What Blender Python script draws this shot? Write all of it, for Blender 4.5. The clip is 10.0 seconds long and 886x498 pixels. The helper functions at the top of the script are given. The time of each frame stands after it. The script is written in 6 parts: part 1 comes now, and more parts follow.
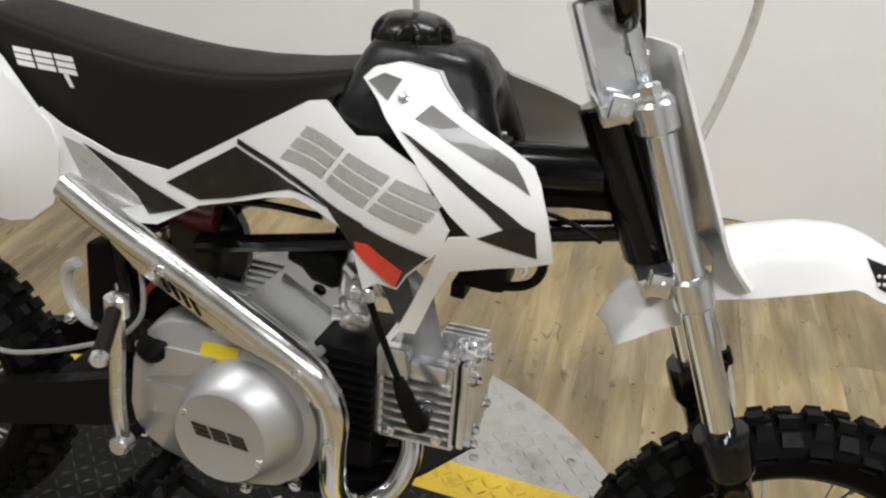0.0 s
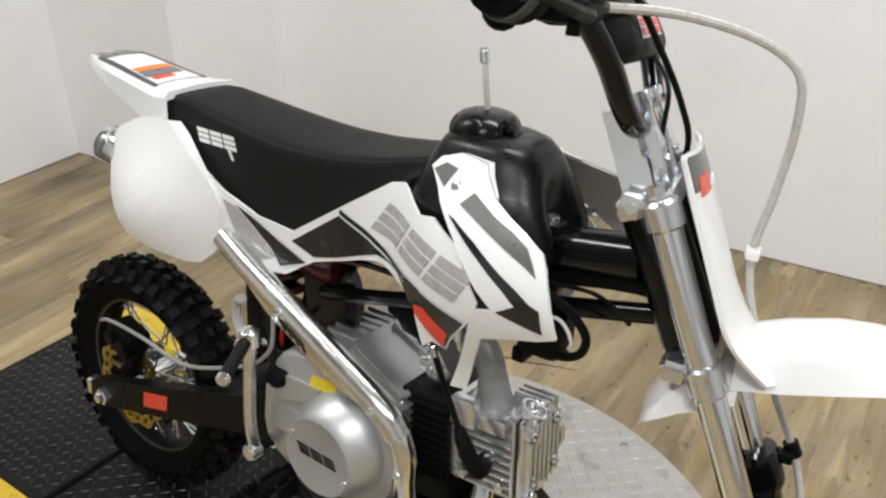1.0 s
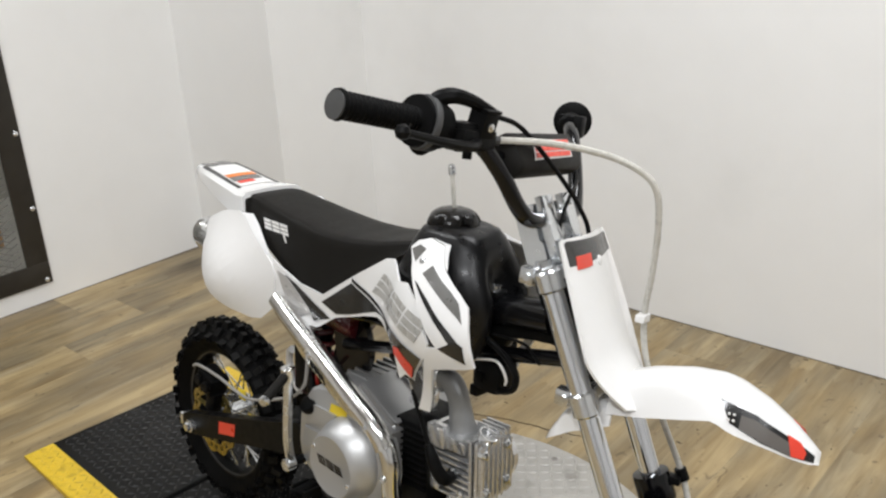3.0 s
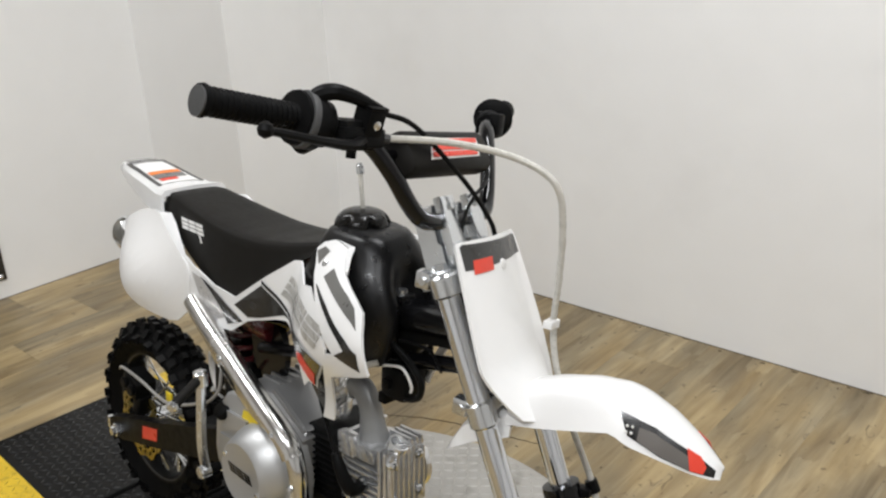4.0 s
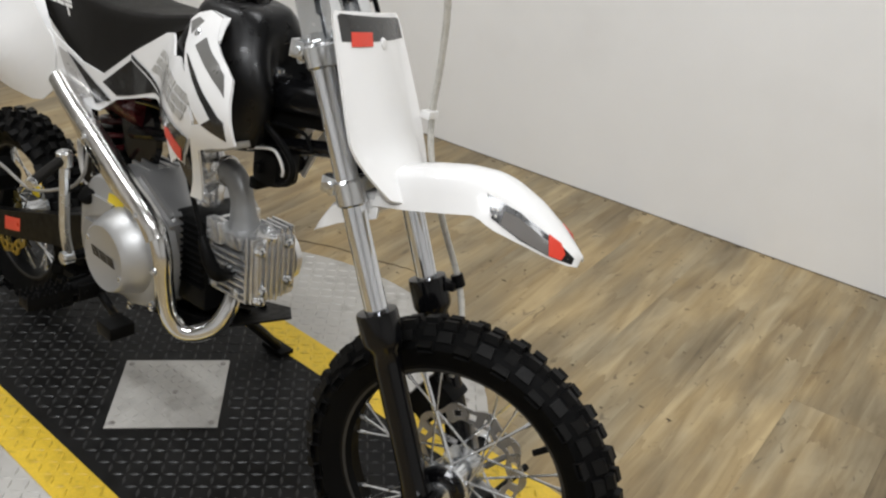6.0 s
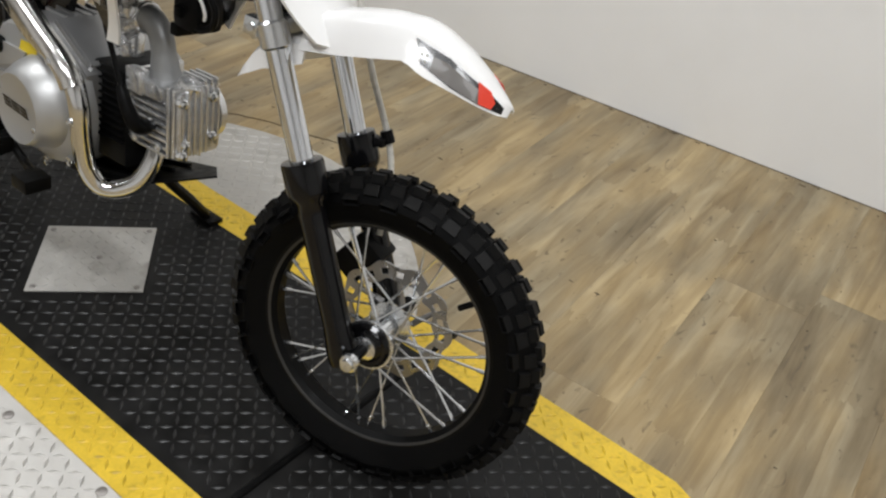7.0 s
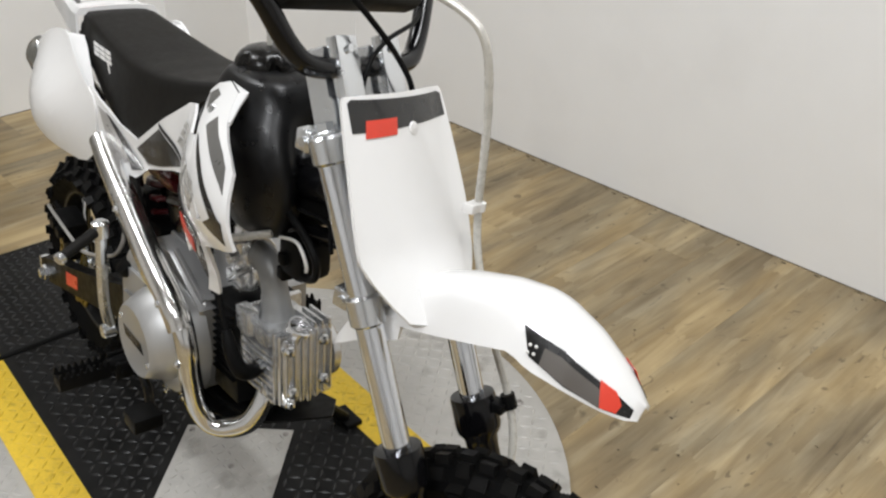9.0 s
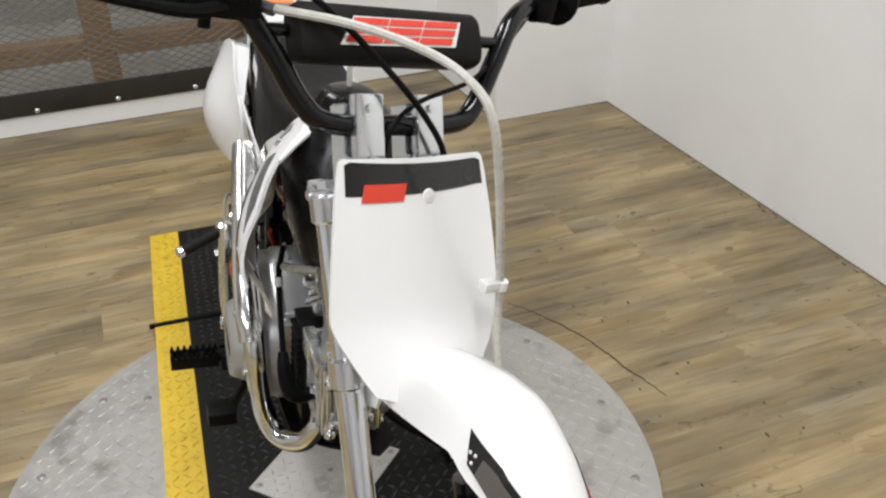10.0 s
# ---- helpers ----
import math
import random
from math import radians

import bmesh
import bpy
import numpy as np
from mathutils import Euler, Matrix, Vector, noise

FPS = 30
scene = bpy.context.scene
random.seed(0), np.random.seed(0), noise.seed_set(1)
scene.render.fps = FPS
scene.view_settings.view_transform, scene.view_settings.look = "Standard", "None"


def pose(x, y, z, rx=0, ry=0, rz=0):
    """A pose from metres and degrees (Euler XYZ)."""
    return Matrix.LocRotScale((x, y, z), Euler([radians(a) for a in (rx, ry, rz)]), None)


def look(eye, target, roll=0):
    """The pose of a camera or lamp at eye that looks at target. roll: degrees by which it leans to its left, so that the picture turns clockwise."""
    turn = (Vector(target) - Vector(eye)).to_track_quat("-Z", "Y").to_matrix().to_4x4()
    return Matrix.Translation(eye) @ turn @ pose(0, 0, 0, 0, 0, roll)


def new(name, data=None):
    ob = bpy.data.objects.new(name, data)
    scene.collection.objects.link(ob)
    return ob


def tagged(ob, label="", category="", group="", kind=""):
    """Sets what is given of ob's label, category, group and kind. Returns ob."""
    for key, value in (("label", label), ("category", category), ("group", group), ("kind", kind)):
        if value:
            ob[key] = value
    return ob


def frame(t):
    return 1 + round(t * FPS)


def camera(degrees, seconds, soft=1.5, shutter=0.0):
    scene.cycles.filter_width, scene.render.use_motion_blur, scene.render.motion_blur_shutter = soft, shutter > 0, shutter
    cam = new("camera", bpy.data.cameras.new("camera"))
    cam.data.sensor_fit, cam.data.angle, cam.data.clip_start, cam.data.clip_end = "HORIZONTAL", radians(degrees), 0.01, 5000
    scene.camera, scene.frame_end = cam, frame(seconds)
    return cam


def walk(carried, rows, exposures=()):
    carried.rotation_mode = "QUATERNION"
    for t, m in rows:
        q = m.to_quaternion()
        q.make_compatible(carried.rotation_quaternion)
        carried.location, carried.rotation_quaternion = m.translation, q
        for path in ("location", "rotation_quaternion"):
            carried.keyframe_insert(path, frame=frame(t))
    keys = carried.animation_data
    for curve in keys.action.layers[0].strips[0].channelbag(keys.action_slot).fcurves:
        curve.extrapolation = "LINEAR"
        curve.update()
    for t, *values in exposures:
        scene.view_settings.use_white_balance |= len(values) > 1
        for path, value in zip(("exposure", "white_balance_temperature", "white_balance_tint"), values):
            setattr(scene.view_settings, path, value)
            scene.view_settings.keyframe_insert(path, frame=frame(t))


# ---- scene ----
# ---------------------------------------------------------------- camera
PATH = [
    (0, (0.3590, -0.7689, 1.0459), (-0.0916, 0.8915, 0.0261), 5.09),
    (0.5, (0.4715, -0.8014, 1.1335), (-0.3113, 0.7702, 0.1756), 1.03),
    (1, (0.6117, -0.7406, 1.1382), (-0.4422, 0.6642, 0.1811), -1.27),
    (1.5, (0.7005, -0.7937, 1.1742), (-0.4841, 0.5872, 0.3436), -4.23),
    (2, (0.8352, -0.9002, 1.2112), (-0.4892, 0.4071, 0.4783), -4.69),
    (2.5, (0.9393, -0.9180, 1.2425), (-0.3976, 0.3804, 0.5165), -3.33),
    (4, (1.0623, -0.7458, 1.2251), (-0.2692, 0.5515, 0.4876), -2.74),
    (4.5, (1.0844, -0.7454, 1.1935), (-0.1953, 0.5948, 0.4410), -0.22),
    (5, (1.0990, -0.7389, 1.1577), (-0.1336, 0.5896, 0.3119), 0.82),
    (5.5, (1.1045, -0.7393, 1.1356), (-0.0727, 0.5854, 0.2086), 2.16),
    (7, (1.1484, -0.7378, 1.0445), (0.2359, 0.6182, -0.1081), 8.27),
    (7.5, (1.1587, -0.7177, 1.0244), (0.2980, 0.5890, -0.2212), 8.31),
    (8, (1.1608, -0.6428, 1.0215), (0.2106, 0.6391, -0.1844), 4.47),
    (8.5, (1.1334, -0.5532, 1.0696), (-0.0794, 0.6378, 0.0157), 2.58),
    (9, (1.0343, -0.4666, 1.1443), (-0.2888, 0.6268, 0.1177), 0.29),
    (9.5, (1.0396, -0.3247, 1.1797), (-0.4724, 0.5557, 0.2110), -3.20),
    (9.8, (1.0759, -0.2116, 1.1863), (-0.5334, 0.3831, 0.1584), -2.07),
    (10, (1.1110, -0.1539, 1.1906), (-0.5285, 0.3390, 0.1565), -1.58),
]
EXPOSURES = [(0.0, -0.51), (1.0, -0.39), (2.5, -0.41), (4.0, -0.51), (5.0, -0.57), (5.5, -0.62), (7.0, -0.61), (7.5, -0.63), (8.5, -0.53), (9.5, -0.51), (10.0, -0.51)]
cam = camera(52.89, 10.0, soft=2.3)
walk(cam, [(t, look(eye, target, roll)) for t, eye, target, roll in PATH], EXPOSURES)

# ---------------------------------------------------------------- light
world = bpy.data.worlds.new("world")
scene.world = world
world.use_nodes = True
world.node_tree.nodes["Background"].inputs[0].default_value = (0.9, 0.95, 1.0, 1)
world.node_tree.nodes["Background"].inputs[1].default_value = 0.05
ROOM = pose(0, 0, 0, 0, 0, 4)
FLOOR = -0.02
CEIL = 2.75


def area(name, x, y, z, sx, sy, watts, colour):
    data = bpy.data.lights.new(name, "AREA")
    data.shape, data.size, data.size_y, data.energy, data.color = "RECTANGLE", sx, sy, watts, colour
    ob = new(name, data)
    ob.matrix_world = ROOM @ pose(x, y, z)
    return ob


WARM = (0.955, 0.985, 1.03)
# The last lamp, out of sight, is added to brighten the store.
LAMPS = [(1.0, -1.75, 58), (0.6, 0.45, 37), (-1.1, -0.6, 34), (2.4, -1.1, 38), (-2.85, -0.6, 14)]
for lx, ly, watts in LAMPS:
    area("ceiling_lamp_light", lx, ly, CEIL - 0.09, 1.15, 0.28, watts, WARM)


# ---------------------------------------------------------------- materials
def material(name):
    m = bpy.data.materials.new(name)
    m.use_nodes = True
    return m, m.node_tree, m.node_tree.nodes["Principled BSDF"]


def mat(name, colour, rough=0.5, metal=0.0, vary=0.12, scale=30.0, bump=0.0, bump_scale=200.0, coat=0.0, rough_vary=0.1, stain=0.0, spec=0.5):
    """A painted, moulded or metal surface with fine grain and broad wear."""
    m, tree, b = material(name)
    n, l = tree.nodes, tree.links
    tc = n.new("ShaderNodeTexCoord")
    fine = n.new("ShaderNodeTexNoise")
    fine.inputs["Scale"].default_value, fine.inputs["Detail"].default_value = scale, 6
    broad = n.new("ShaderNodeTexNoise")
    broad.inputs["Scale"].default_value, broad.inputs["Detail"].default_value = scale / 9, 4
    l.new(tc.outputs["Object"], fine.inputs["Vector"])
    l.new(tc.outputs["Object"], broad.inputs["Vector"])
    mixn = n.new("ShaderNodeMath")
    mixn.operation = "ADD"
    l.new(fine.outputs["Fac"], mixn.inputs[0])
    l.new(broad.outputs["Fac"], mixn.inputs[1])
    ramp = n.new("ShaderNodeMapRange")
    ramp.inputs["From Min"].default_value, ramp.inputs["From Max"].default_value = 0.6, 1.4
    ramp.inputs["To Min"].default_value, ramp.inputs["To Max"].default_value = 1 - vary, 1 + vary
    l.new(mixn.outputs[0], ramp.inputs["Value"])
    mul = n.new("ShaderNodeMix")
    mul.data_type, mul.blend_type = "RGBA", "MULTIPLY"
    mul.inputs["Factor"].default_value = 1
    mul.inputs[6].default_value = (*colour, 1)
    l.new(ramp.outputs[0], mul.inputs[7])
    out = mul.outputs[2]
    if stain:
        spots = n.new("ShaderNodeTexNoise")
        spots.inputs["Scale"].default_value, spots.inputs["Detail"].default_value = scale / 3, 8
        l.new(tc.outputs["Object"], spots.inputs["Vector"])
        cut = n.new("ShaderNodeMapRange")
        cut.inputs["From Min"].default_value, cut.inputs["From Max"].default_value = 0.56, 0.70
        cut.inputs["To Max"].default_value = stain
        l.new(spots.outputs["Fac"], cut.inputs["Value"])
        dirt = n.new("ShaderNodeMix")
        dirt.data_type = "RGBA"
        dirt.inputs[7].default_value = (colour[0] * 0.35, colour[1] * 0.32, colour[2] * 0.28, 1)
        l.new(cut.outputs[0], dirt.inputs["Factor"])
        l.new(out, dirt.inputs[6])
        out = dirt.outputs[2]
    l.new(out, b.inputs["Base Color"])
    rr = n.new("ShaderNodeMapRange")
    rr.inputs["From Min"].default_value, rr.inputs["From Max"].default_value = 0.3, 0.7
    rr.inputs["To Min"].default_value, rr.inputs["To Max"].default_value = max(0.02, rough - rough_vary), min(1, rough + rough_vary)
    l.new(fine.outputs["Fac"], rr.inputs["Value"])
    l.new(rr.outputs[0], b.inputs["Roughness"])
    b.inputs["Metallic"].default_value = metal
    b.inputs["Coat Weight"].default_value = coat
    b.inputs["Specular IOR Level"].default_value = spec
    if bump:
        bn = n.new("ShaderNodeTexNoise")
        bn.inputs["Scale"].default_value, bn.inputs["Detail"].default_value = bump_scale, 4
        l.new(tc.outputs["Object"], bn.inputs["Vector"])
        bp = n.new("ShaderNodeBump")
        bp.inputs["Strength"].default_value, bp.inputs["Distance"].default_value = bump, 0.002
        l.new(bn.outputs["Fac"], bp.inputs["Height"])
        l.new(bp.outputs[0], b.inputs["Normal"])
    return m


def wood_floor(name):
    """Three-strip weathered oak laminate: short strips of their own tone, streaked along their length."""
    m, tree, b = material(name)
    n, l = tree.nodes, tree.links

    def math_(op, *v):
        q = n.new("ShaderNodeMath")
        q.operation = op
        for k, x in enumerate(v):
            if isinstance(x, (int, float)):
                q.inputs[k].default_value = x
            else:
                l.new(x, q.inputs[k])
        return q.outputs[0]

    tc = n.new("ShaderNodeTexCoord")
    info = n.new("ShaderNodeObjectInfo")
    isl = n.new("ShaderNodeNewGeometry")
    rnd = math_("ADD", info.outputs["Random"], isl.outputs["Random Per Island"])
    sep = n.new("ShaderNodeSeparateXYZ")
    l.new(tc.outputs["Object"], sep.inputs[0])
    # ragged ends of the strips
    mp0 = n.new("ShaderNodeMapping")
    mp0.inputs["Scale"].default_value = (70, 9, 1)
    l.new(tc.outputs["Object"], mp0.inputs["Vector"])
    rag = n.new("ShaderNodeTexNoise")
    rag.inputs["Scale"].default_value, rag.inputs["Detail"].default_value = 1.0, 4
    l.new(mp0.outputs[0], rag.inputs["Vector"])
    col = math_("FLOOR", math_("MULTIPLY_ADD", sep.outputs["X"], 1 / STRIP, math_("MULTIPLY_ADD", rag.outputs["Fac"], 0.16, 0.42)))
    colr = n.new("ShaderNodeTexWhiteNoise")
    colr.noise_dimensions = "2D"
    cv = n.new("ShaderNodeCombineXYZ")
    l.new(col, cv.inputs[0])
    l.new(math_("MULTIPLY", rnd, 37.0), cv.inputs[1])
    l.new(cv.outputs[0], colr.inputs["Vector"])
    row = math_("FLOOR", math_("ADD", math_("MULTIPLY_ADD", sep.outputs["Y"], 2.6, math_("MULTIPLY", colr.outputs["Value"], 9.0)), math_("MULTIPLY", rag.outputs["Fac"], 0.30)))
    cv2 = n.new("ShaderNodeCombineXYZ")
    l.new(col, cv2.inputs[0])
    l.new(row, cv2.inputs[1])
    l.new(math_("MULTIPLY", rnd, 37.0), cv2.inputs[2])
    cell = n.new("ShaderNodeTexWhiteNoise")
    l.new(cv2.outputs[0], cell.inputs["Vector"])
    # grain along the strip, shifted from strip to strip
    sh = n.new("ShaderNodeVectorMath")
    sh.operation = "MULTIPLY_ADD"
    l.new(cell.outputs["Color"], sh.inputs[0])
    sh.inputs[1].default_value = (5, 5, 5)
    l.new(tc.outputs["Object"], sh.inputs[2])

    def grain(scale, detail, dist):
        mp = n.new("ShaderNodeMapping")
        mp.inputs["Scale"].default_value = scale
        l.new(sh.outputs[0], mp.inputs["Vector"])
        g = n.new("ShaderNodeTexNoise")
        g.inputs["Scale"].default_value, g.inputs["Detail"].default_value, g.inputs["Distortion"].default_value = 1.0, detail, dist
        l.new(mp.outputs[0], g.inputs["Vector"])
        return g.outputs["Fac"]

    fine, broad = grain((130, 6, 20), 6, 0.6), grain((24, 2.6, 8), 6, 1.1)
    knots = grain((30, 14, 8), 6, 2.0)
    mpc = n.new("ShaderNodeMapping")
    mpc.inputs["Scale"].default_value = (7, 2.2, 1)
    l.new(tc.outputs["Object"], mpc.inputs["Vector"])
    shc = n.new("ShaderNodeVectorMath")
    l.new(mpc.outputs[0], shc.inputs[0])
    cvr = n.new("ShaderNodeCombineXYZ")
    l.new(math_("MULTIPLY", rnd, 13.0), cvr.inputs[2])
    l.new(cvr.outputs[0], shc.inputs[1])
    cloud = n.new("ShaderNodeTexNoise")
    cloud.inputs["Scale"].default_value, cloud.inputs["Detail"].default_value = 1.0, 5
    l.new(shc.outputs[0], cloud.inputs["Vector"])
    v = math_("ADD", math_("ADD", math_("MULTIPLY_ADD", broad, 0.36, math_("MULTIPLY", fine, 0.10)), math_("MULTIPLY_ADD", cell.outputs["Value"], 0.055, 0.033)), math_("MULTIPLY", cloud.outputs["Fac"], 0.50))
    ramp = n.new("ShaderNodeValToRGB")
    e = ramp.color_ramp.elements
    e[0].position, e[0].color = 0.35, (0.060, 0.041, 0.020, 1)
    e[1].position, e[1].color = 0.68, (0.43, 0.355, 0.230, 1)
    e.new(0.44).color = (0.182, 0.130, 0.066, 1)
    e.new(0.55).color = (0.275, 0.213, 0.122, 1)
    l.new(v, ramp.inputs["Fac"])
    spot = n.new("ShaderNodeMapRange")
    spot.inputs["From Min"].default_value, spot.inputs["From Max"].default_value = 0.635, 0.72
    spot.inputs["To Max"].default_value = 0.55
    l.new(knots, spot.inputs["Value"])
    dark = n.new("ShaderNodeMix")
    dark.data_type = "RGBA"
    dark.inputs[7].default_value = (0.045, 0.028, 0.014, 1)
    l.new(spot.outputs[0], dark.inputs["Factor"])
    l.new(ramp.outputs[0], dark.inputs[6])
    # patches of warmer and greyer print
    mpt = n.new("ShaderNodeMapping")
    mpt.inputs["Scale"].default_value = (9, 2.4, 1)
    l.new(tc.outputs["Object"], mpt.inputs["Vector"])
    patch = n.new("ShaderNodeTexNoise")
    patch.inputs["Scale"].default_value, patch.inputs["Detail"].default_value = 1.0, 4
    sht = n.new("ShaderNodeVectorMath")
    l.new(mpt.outputs[0], sht.inputs[0])
    l.new(cvr.outputs[0], sht.inputs[1])
    l.new(sht.outputs[0], patch.inputs["Vector"])
    tint = n.new("ShaderNodeValToRGB")
    te = tint.color_ramp.elements
    te[0].position, te[0].color = 0.38, (0.90, 0.94, 0.99, 1)
    te[1].position, te[1].color = 0.62, (1.03, 0.95, 0.77, 1)
    l.new(patch.outputs["Fac"], tint.inputs["Fac"])
    hue = n.new("ShaderNodeMix")
    hue.data_type, hue.blend_type = "RGBA", "MULTIPLY"
    hue.inputs["Factor"].default_value = 1
    l.new(dark.outputs[2], hue.inputs[6])
    l.new(tint.outputs[0], hue.inputs[7])
    l.new(hue.outputs[2], b.inputs["Base Color"])
    l.new(math_("MULTIPLY_ADD", fine, 0.25, 0.30), b.inputs["Roughness"])
    bp_ = n.new("ShaderNodeBump")
    bp_.inputs["Strength"].default_value, bp_.inputs["Distance"].default_value = 0.2, 0.001
    l.new(fine, bp_.inputs["Height"])
    l.new(bp_.outputs[0], b.inputs["Normal"])
    return m


STRIP = 0.064


def glow(name, colour, strength):
    m, tree, b = material(name)
    b.inputs["Emission Color"].default_value = (*colour, 1)
    b.inputs["Emission Strength"].default_value = strength
    b.inputs["Base Color"].default_value = (0.8, 0.8, 0.8, 1)
    return m


WALL = mat("white_wall_paint", (0.87, 0.868, 0.858), 0.6, vary=0.02, scale=8, bump=0.08, bump_scale=120, stain=0.05)
# Greys of the unseen walls and ceiling, set for bounce light and reflections.
GREYWALL = mat("grey_wall_paint", (0.76, 0.76, 0.755), 0.7, vary=0.05, scale=8)
CEILING = mat("ceiling_paint", (0.36, 0.355, 0.345), 0.8, vary=0.03, scale=6)
FLOORWOOD = wood_floor("oak_laminate")
JOINT = mat("floor_underlay", (0.075, 0.056, 0.034), 0.9)
STEEL = mat("diamond_steel", (0.46, 0.445, 0.415), 0.5, 0.35, vary=0.14, scale=40, stain=0.5, rough_vary=0.14)
RIMEDGE = mat("scuffed_rim_edge", (0.055, 0.055, 0.055), 0.45, 0.6, vary=0.3, scale=60)
STEEL_DARK = mat("plain_steel", (0.33, 0.31, 0.29), 0.45, 0.7, vary=0.2, scale=50, stain=0.4)
RUBBER_MAT = mat("dark_painted_tread", (0.0095, 0.0092, 0.0088), 0.45, 0.0, vary=0.6, scale=22, stain=0.7, rough_vary=0.16, spec=0.15)
TREAD_WORN = mat("worn_tread_edges", (0.025, 0.0248, 0.0245), 0.38, 0.0, vary=0.5, scale=25, spec=0.35)
ORANGE_SCUFF = mat("orange_scuff", (0.42, 0.22, 0.05), 0.6, vary=0.3, scale=80)
YELLOW = mat("yellow_safety_paint", (0.68, 0.46, 0.03), 0.45, vary=0.16, scale=150, stain=0.45)
YELLOW_WORN = mat("scuffed_yellow_tops", (0.62, 0.42, 0.03), 0.45, vary=0.35, scale=120, stain=0.5)
WHITE = mat("white_plastic", (0.80, 0.795, 0.785), 0.20, vary=0.015, scale=30, coat=0.35, rough_vary=0.04)
WHITE_DULL = mat("white_plastic_inside", (0.62, 0.62, 0.61), 0.5, vary=0.03, scale=30)
VINYL = mat("black_seat_vinyl", (0.0120, 0.0112, 0.0100), 0.50, spec=0.09, rough_vary=0.03, vary=0.06, scale=90, bump=0.02, bump_scale=1200)
TANK = mat("black_tank_plastic", (0.0046, 0.0046, 0.0050), 0.34, spec=0.34, vary=0.1, scale=60, bump=0.05, bump_scale=300)
CAPBLACK = mat("moulded_black_cap", (0.006, 0.0055, 0.005), 0.26, spec=0.35, vary=0.1, scale=60, rough_vary=0.04)
BLACK = mat("gloss_black_paint", (0.0035, 0.0035, 0.004), 0.16, spec=0.30, vary=0.1, scale=60, coat=0.12, rough_vary=0.05)
MATT = mat("matt_black_part", (0.0048, 0.0048, 0.0048), 0.42, spec=0.08, vary=0.15, scale=60)
RUBBER = mat("tyre_rubber", (0.0042, 0.0042, 0.0043), 0.55, spec=0.05, vary=0.2, scale=60, bump=0.15, bump_scale=400)
# Slightly lighter and shinier rubber than the tyre shell.
KNOB = mat("scuffed_knob_rubber", (0.0075, 0.0074, 0.0073), 0.45, spec=0.11, vary=0.35, scale=70, bump=0.1, bump_scale=400)
GREY_RUBBER = mat("grey_rubber", (0.055, 0.055, 0.055), 0.6, vary=0.1, scale=80)
CHROME = mat("chrome", (0.78, 0.79, 0.80), 0.14, 1.0, vary=0.04, scale=20, rough_vary=0.04)
SHIELD = mat("brushed_chrome_shield", (0.78, 0.775, 0.76), 0.24, 1.0, vary=0.05, scale=30, rough_vary=0.05)
FORKCHROME = mat("fork_tube_steel", (0.84, 0.87, 0.92), 0.10, 1.0, vary=0.04, scale=20, rough_vary=0.05)
ALLOY = mat("cast_alloy", (0.72, 0.725, 0.73), 0.22, 0.85, vary=0.06, scale=90, bump=0.05, bump_scale=700, rough_vary=0.05)
COVER = mat("silver_engine_paint", (0.50, 0.502, 0.50), 0.43, 0.68, vary=0.012, scale=25, rough_vary=0.02)
# Darker than the cover: the upper case's dim reflections are put into the colour.
CASE = mat("bare_cast_case", (0.36, 0.36, 0.358), 0.34, 0.75, vary=0.03, scale=40, rough_vary=0.03)
BRIGHT = mat("polished_alloy", (0.76, 0.78, 0.80), 0.2, 0.95, vary=0.05, scale=50)
VENT = mat("smoked_vent_strip", (0.085, 0.074, 0.064), 0.40, 0.0, vary=0.06, scale=40, coat=0.1)
PIPE = mat("dull_cast_pipe", (0.27, 0.272, 0.27), 0.45, 0.35, vary=0.10, scale=60, bump=0.10, bump_scale=500)
SILVER = mat("silver_decal", (0.46, 0.45, 0.44), 0.25, 0.3, vary=0.04, scale=40, coat=0.4)
GREYDECAL = mat("grey_decal", (0.40, 0.39, 0.365), 0.3, 0.0, vary=0.03, scale=40, coat=0.3)
DARKDECAL = mat("dark_grey_decal", (0.13, 0.125, 0.12), 0.3, vary=0.06, scale=40, coat=0.3)
MIDDECAL = mat("mid_grey_decal", (0.115, 0.112, 0.105), 0.35, vary=0.05, scale=40, coat=0.3)
BLACKDECAL = mat("black_decal", (0.010, 0.010, 0.010), 0.22, vary=0.08, scale=40, coat=0.3)
RED = mat("red_decal", (0.68, 0.055, 0.030), 0.35, vary=0.08, scale=50)
ORANGE = mat("orange_decal", (0.75, 0.20, 0.03), 0.4, vary=0.05, scale=50)
PALE = mat("pale_decal", (0.76, 0.75, 0.73), 0.35, vary=0.03, scale=50)
YSTICK = mat("yellow_sticker", (0.80, 0.60, 0.03), 0.4, vary=0.05, scale=50)
DISC = mat("brake_steel", (0.34, 0.335, 0.33), 0.32, 0.85, vary=0.08, scale=60)
GOLD = mat("gold_steel", (0.34, 0.27, 0.09), 0.3, 0.9, vary=0.1, scale=60)
REAR_HOSE = mat("grey_hose", (0.30, 0.29, 0.27), 0.4, vary=0.1, scale=120)
HOSE = mat("clear_sleeved_hose", (0.50, 0.485, 0.44), 0.3, vary=0.10, scale=120, coat=0.3)
REDWIRE = mat("red_wire", (0.55, 0.03, 0.02), 0.4)
TAILRED = mat("dark_red_plastic", (0.07, 0.008, 0.010), 0.3)
FRAMEBLACK = mat("black_mesh_frame", (0.030, 0.026, 0.021), 0.45, 0.2, vary=0.3, scale=25, stain=0.4)
MESHSTEEL = mat("dull_galvanised_mesh", (0.20, 0.195, 0.18), 0.5, 0.3, vary=0.2, scale=12)
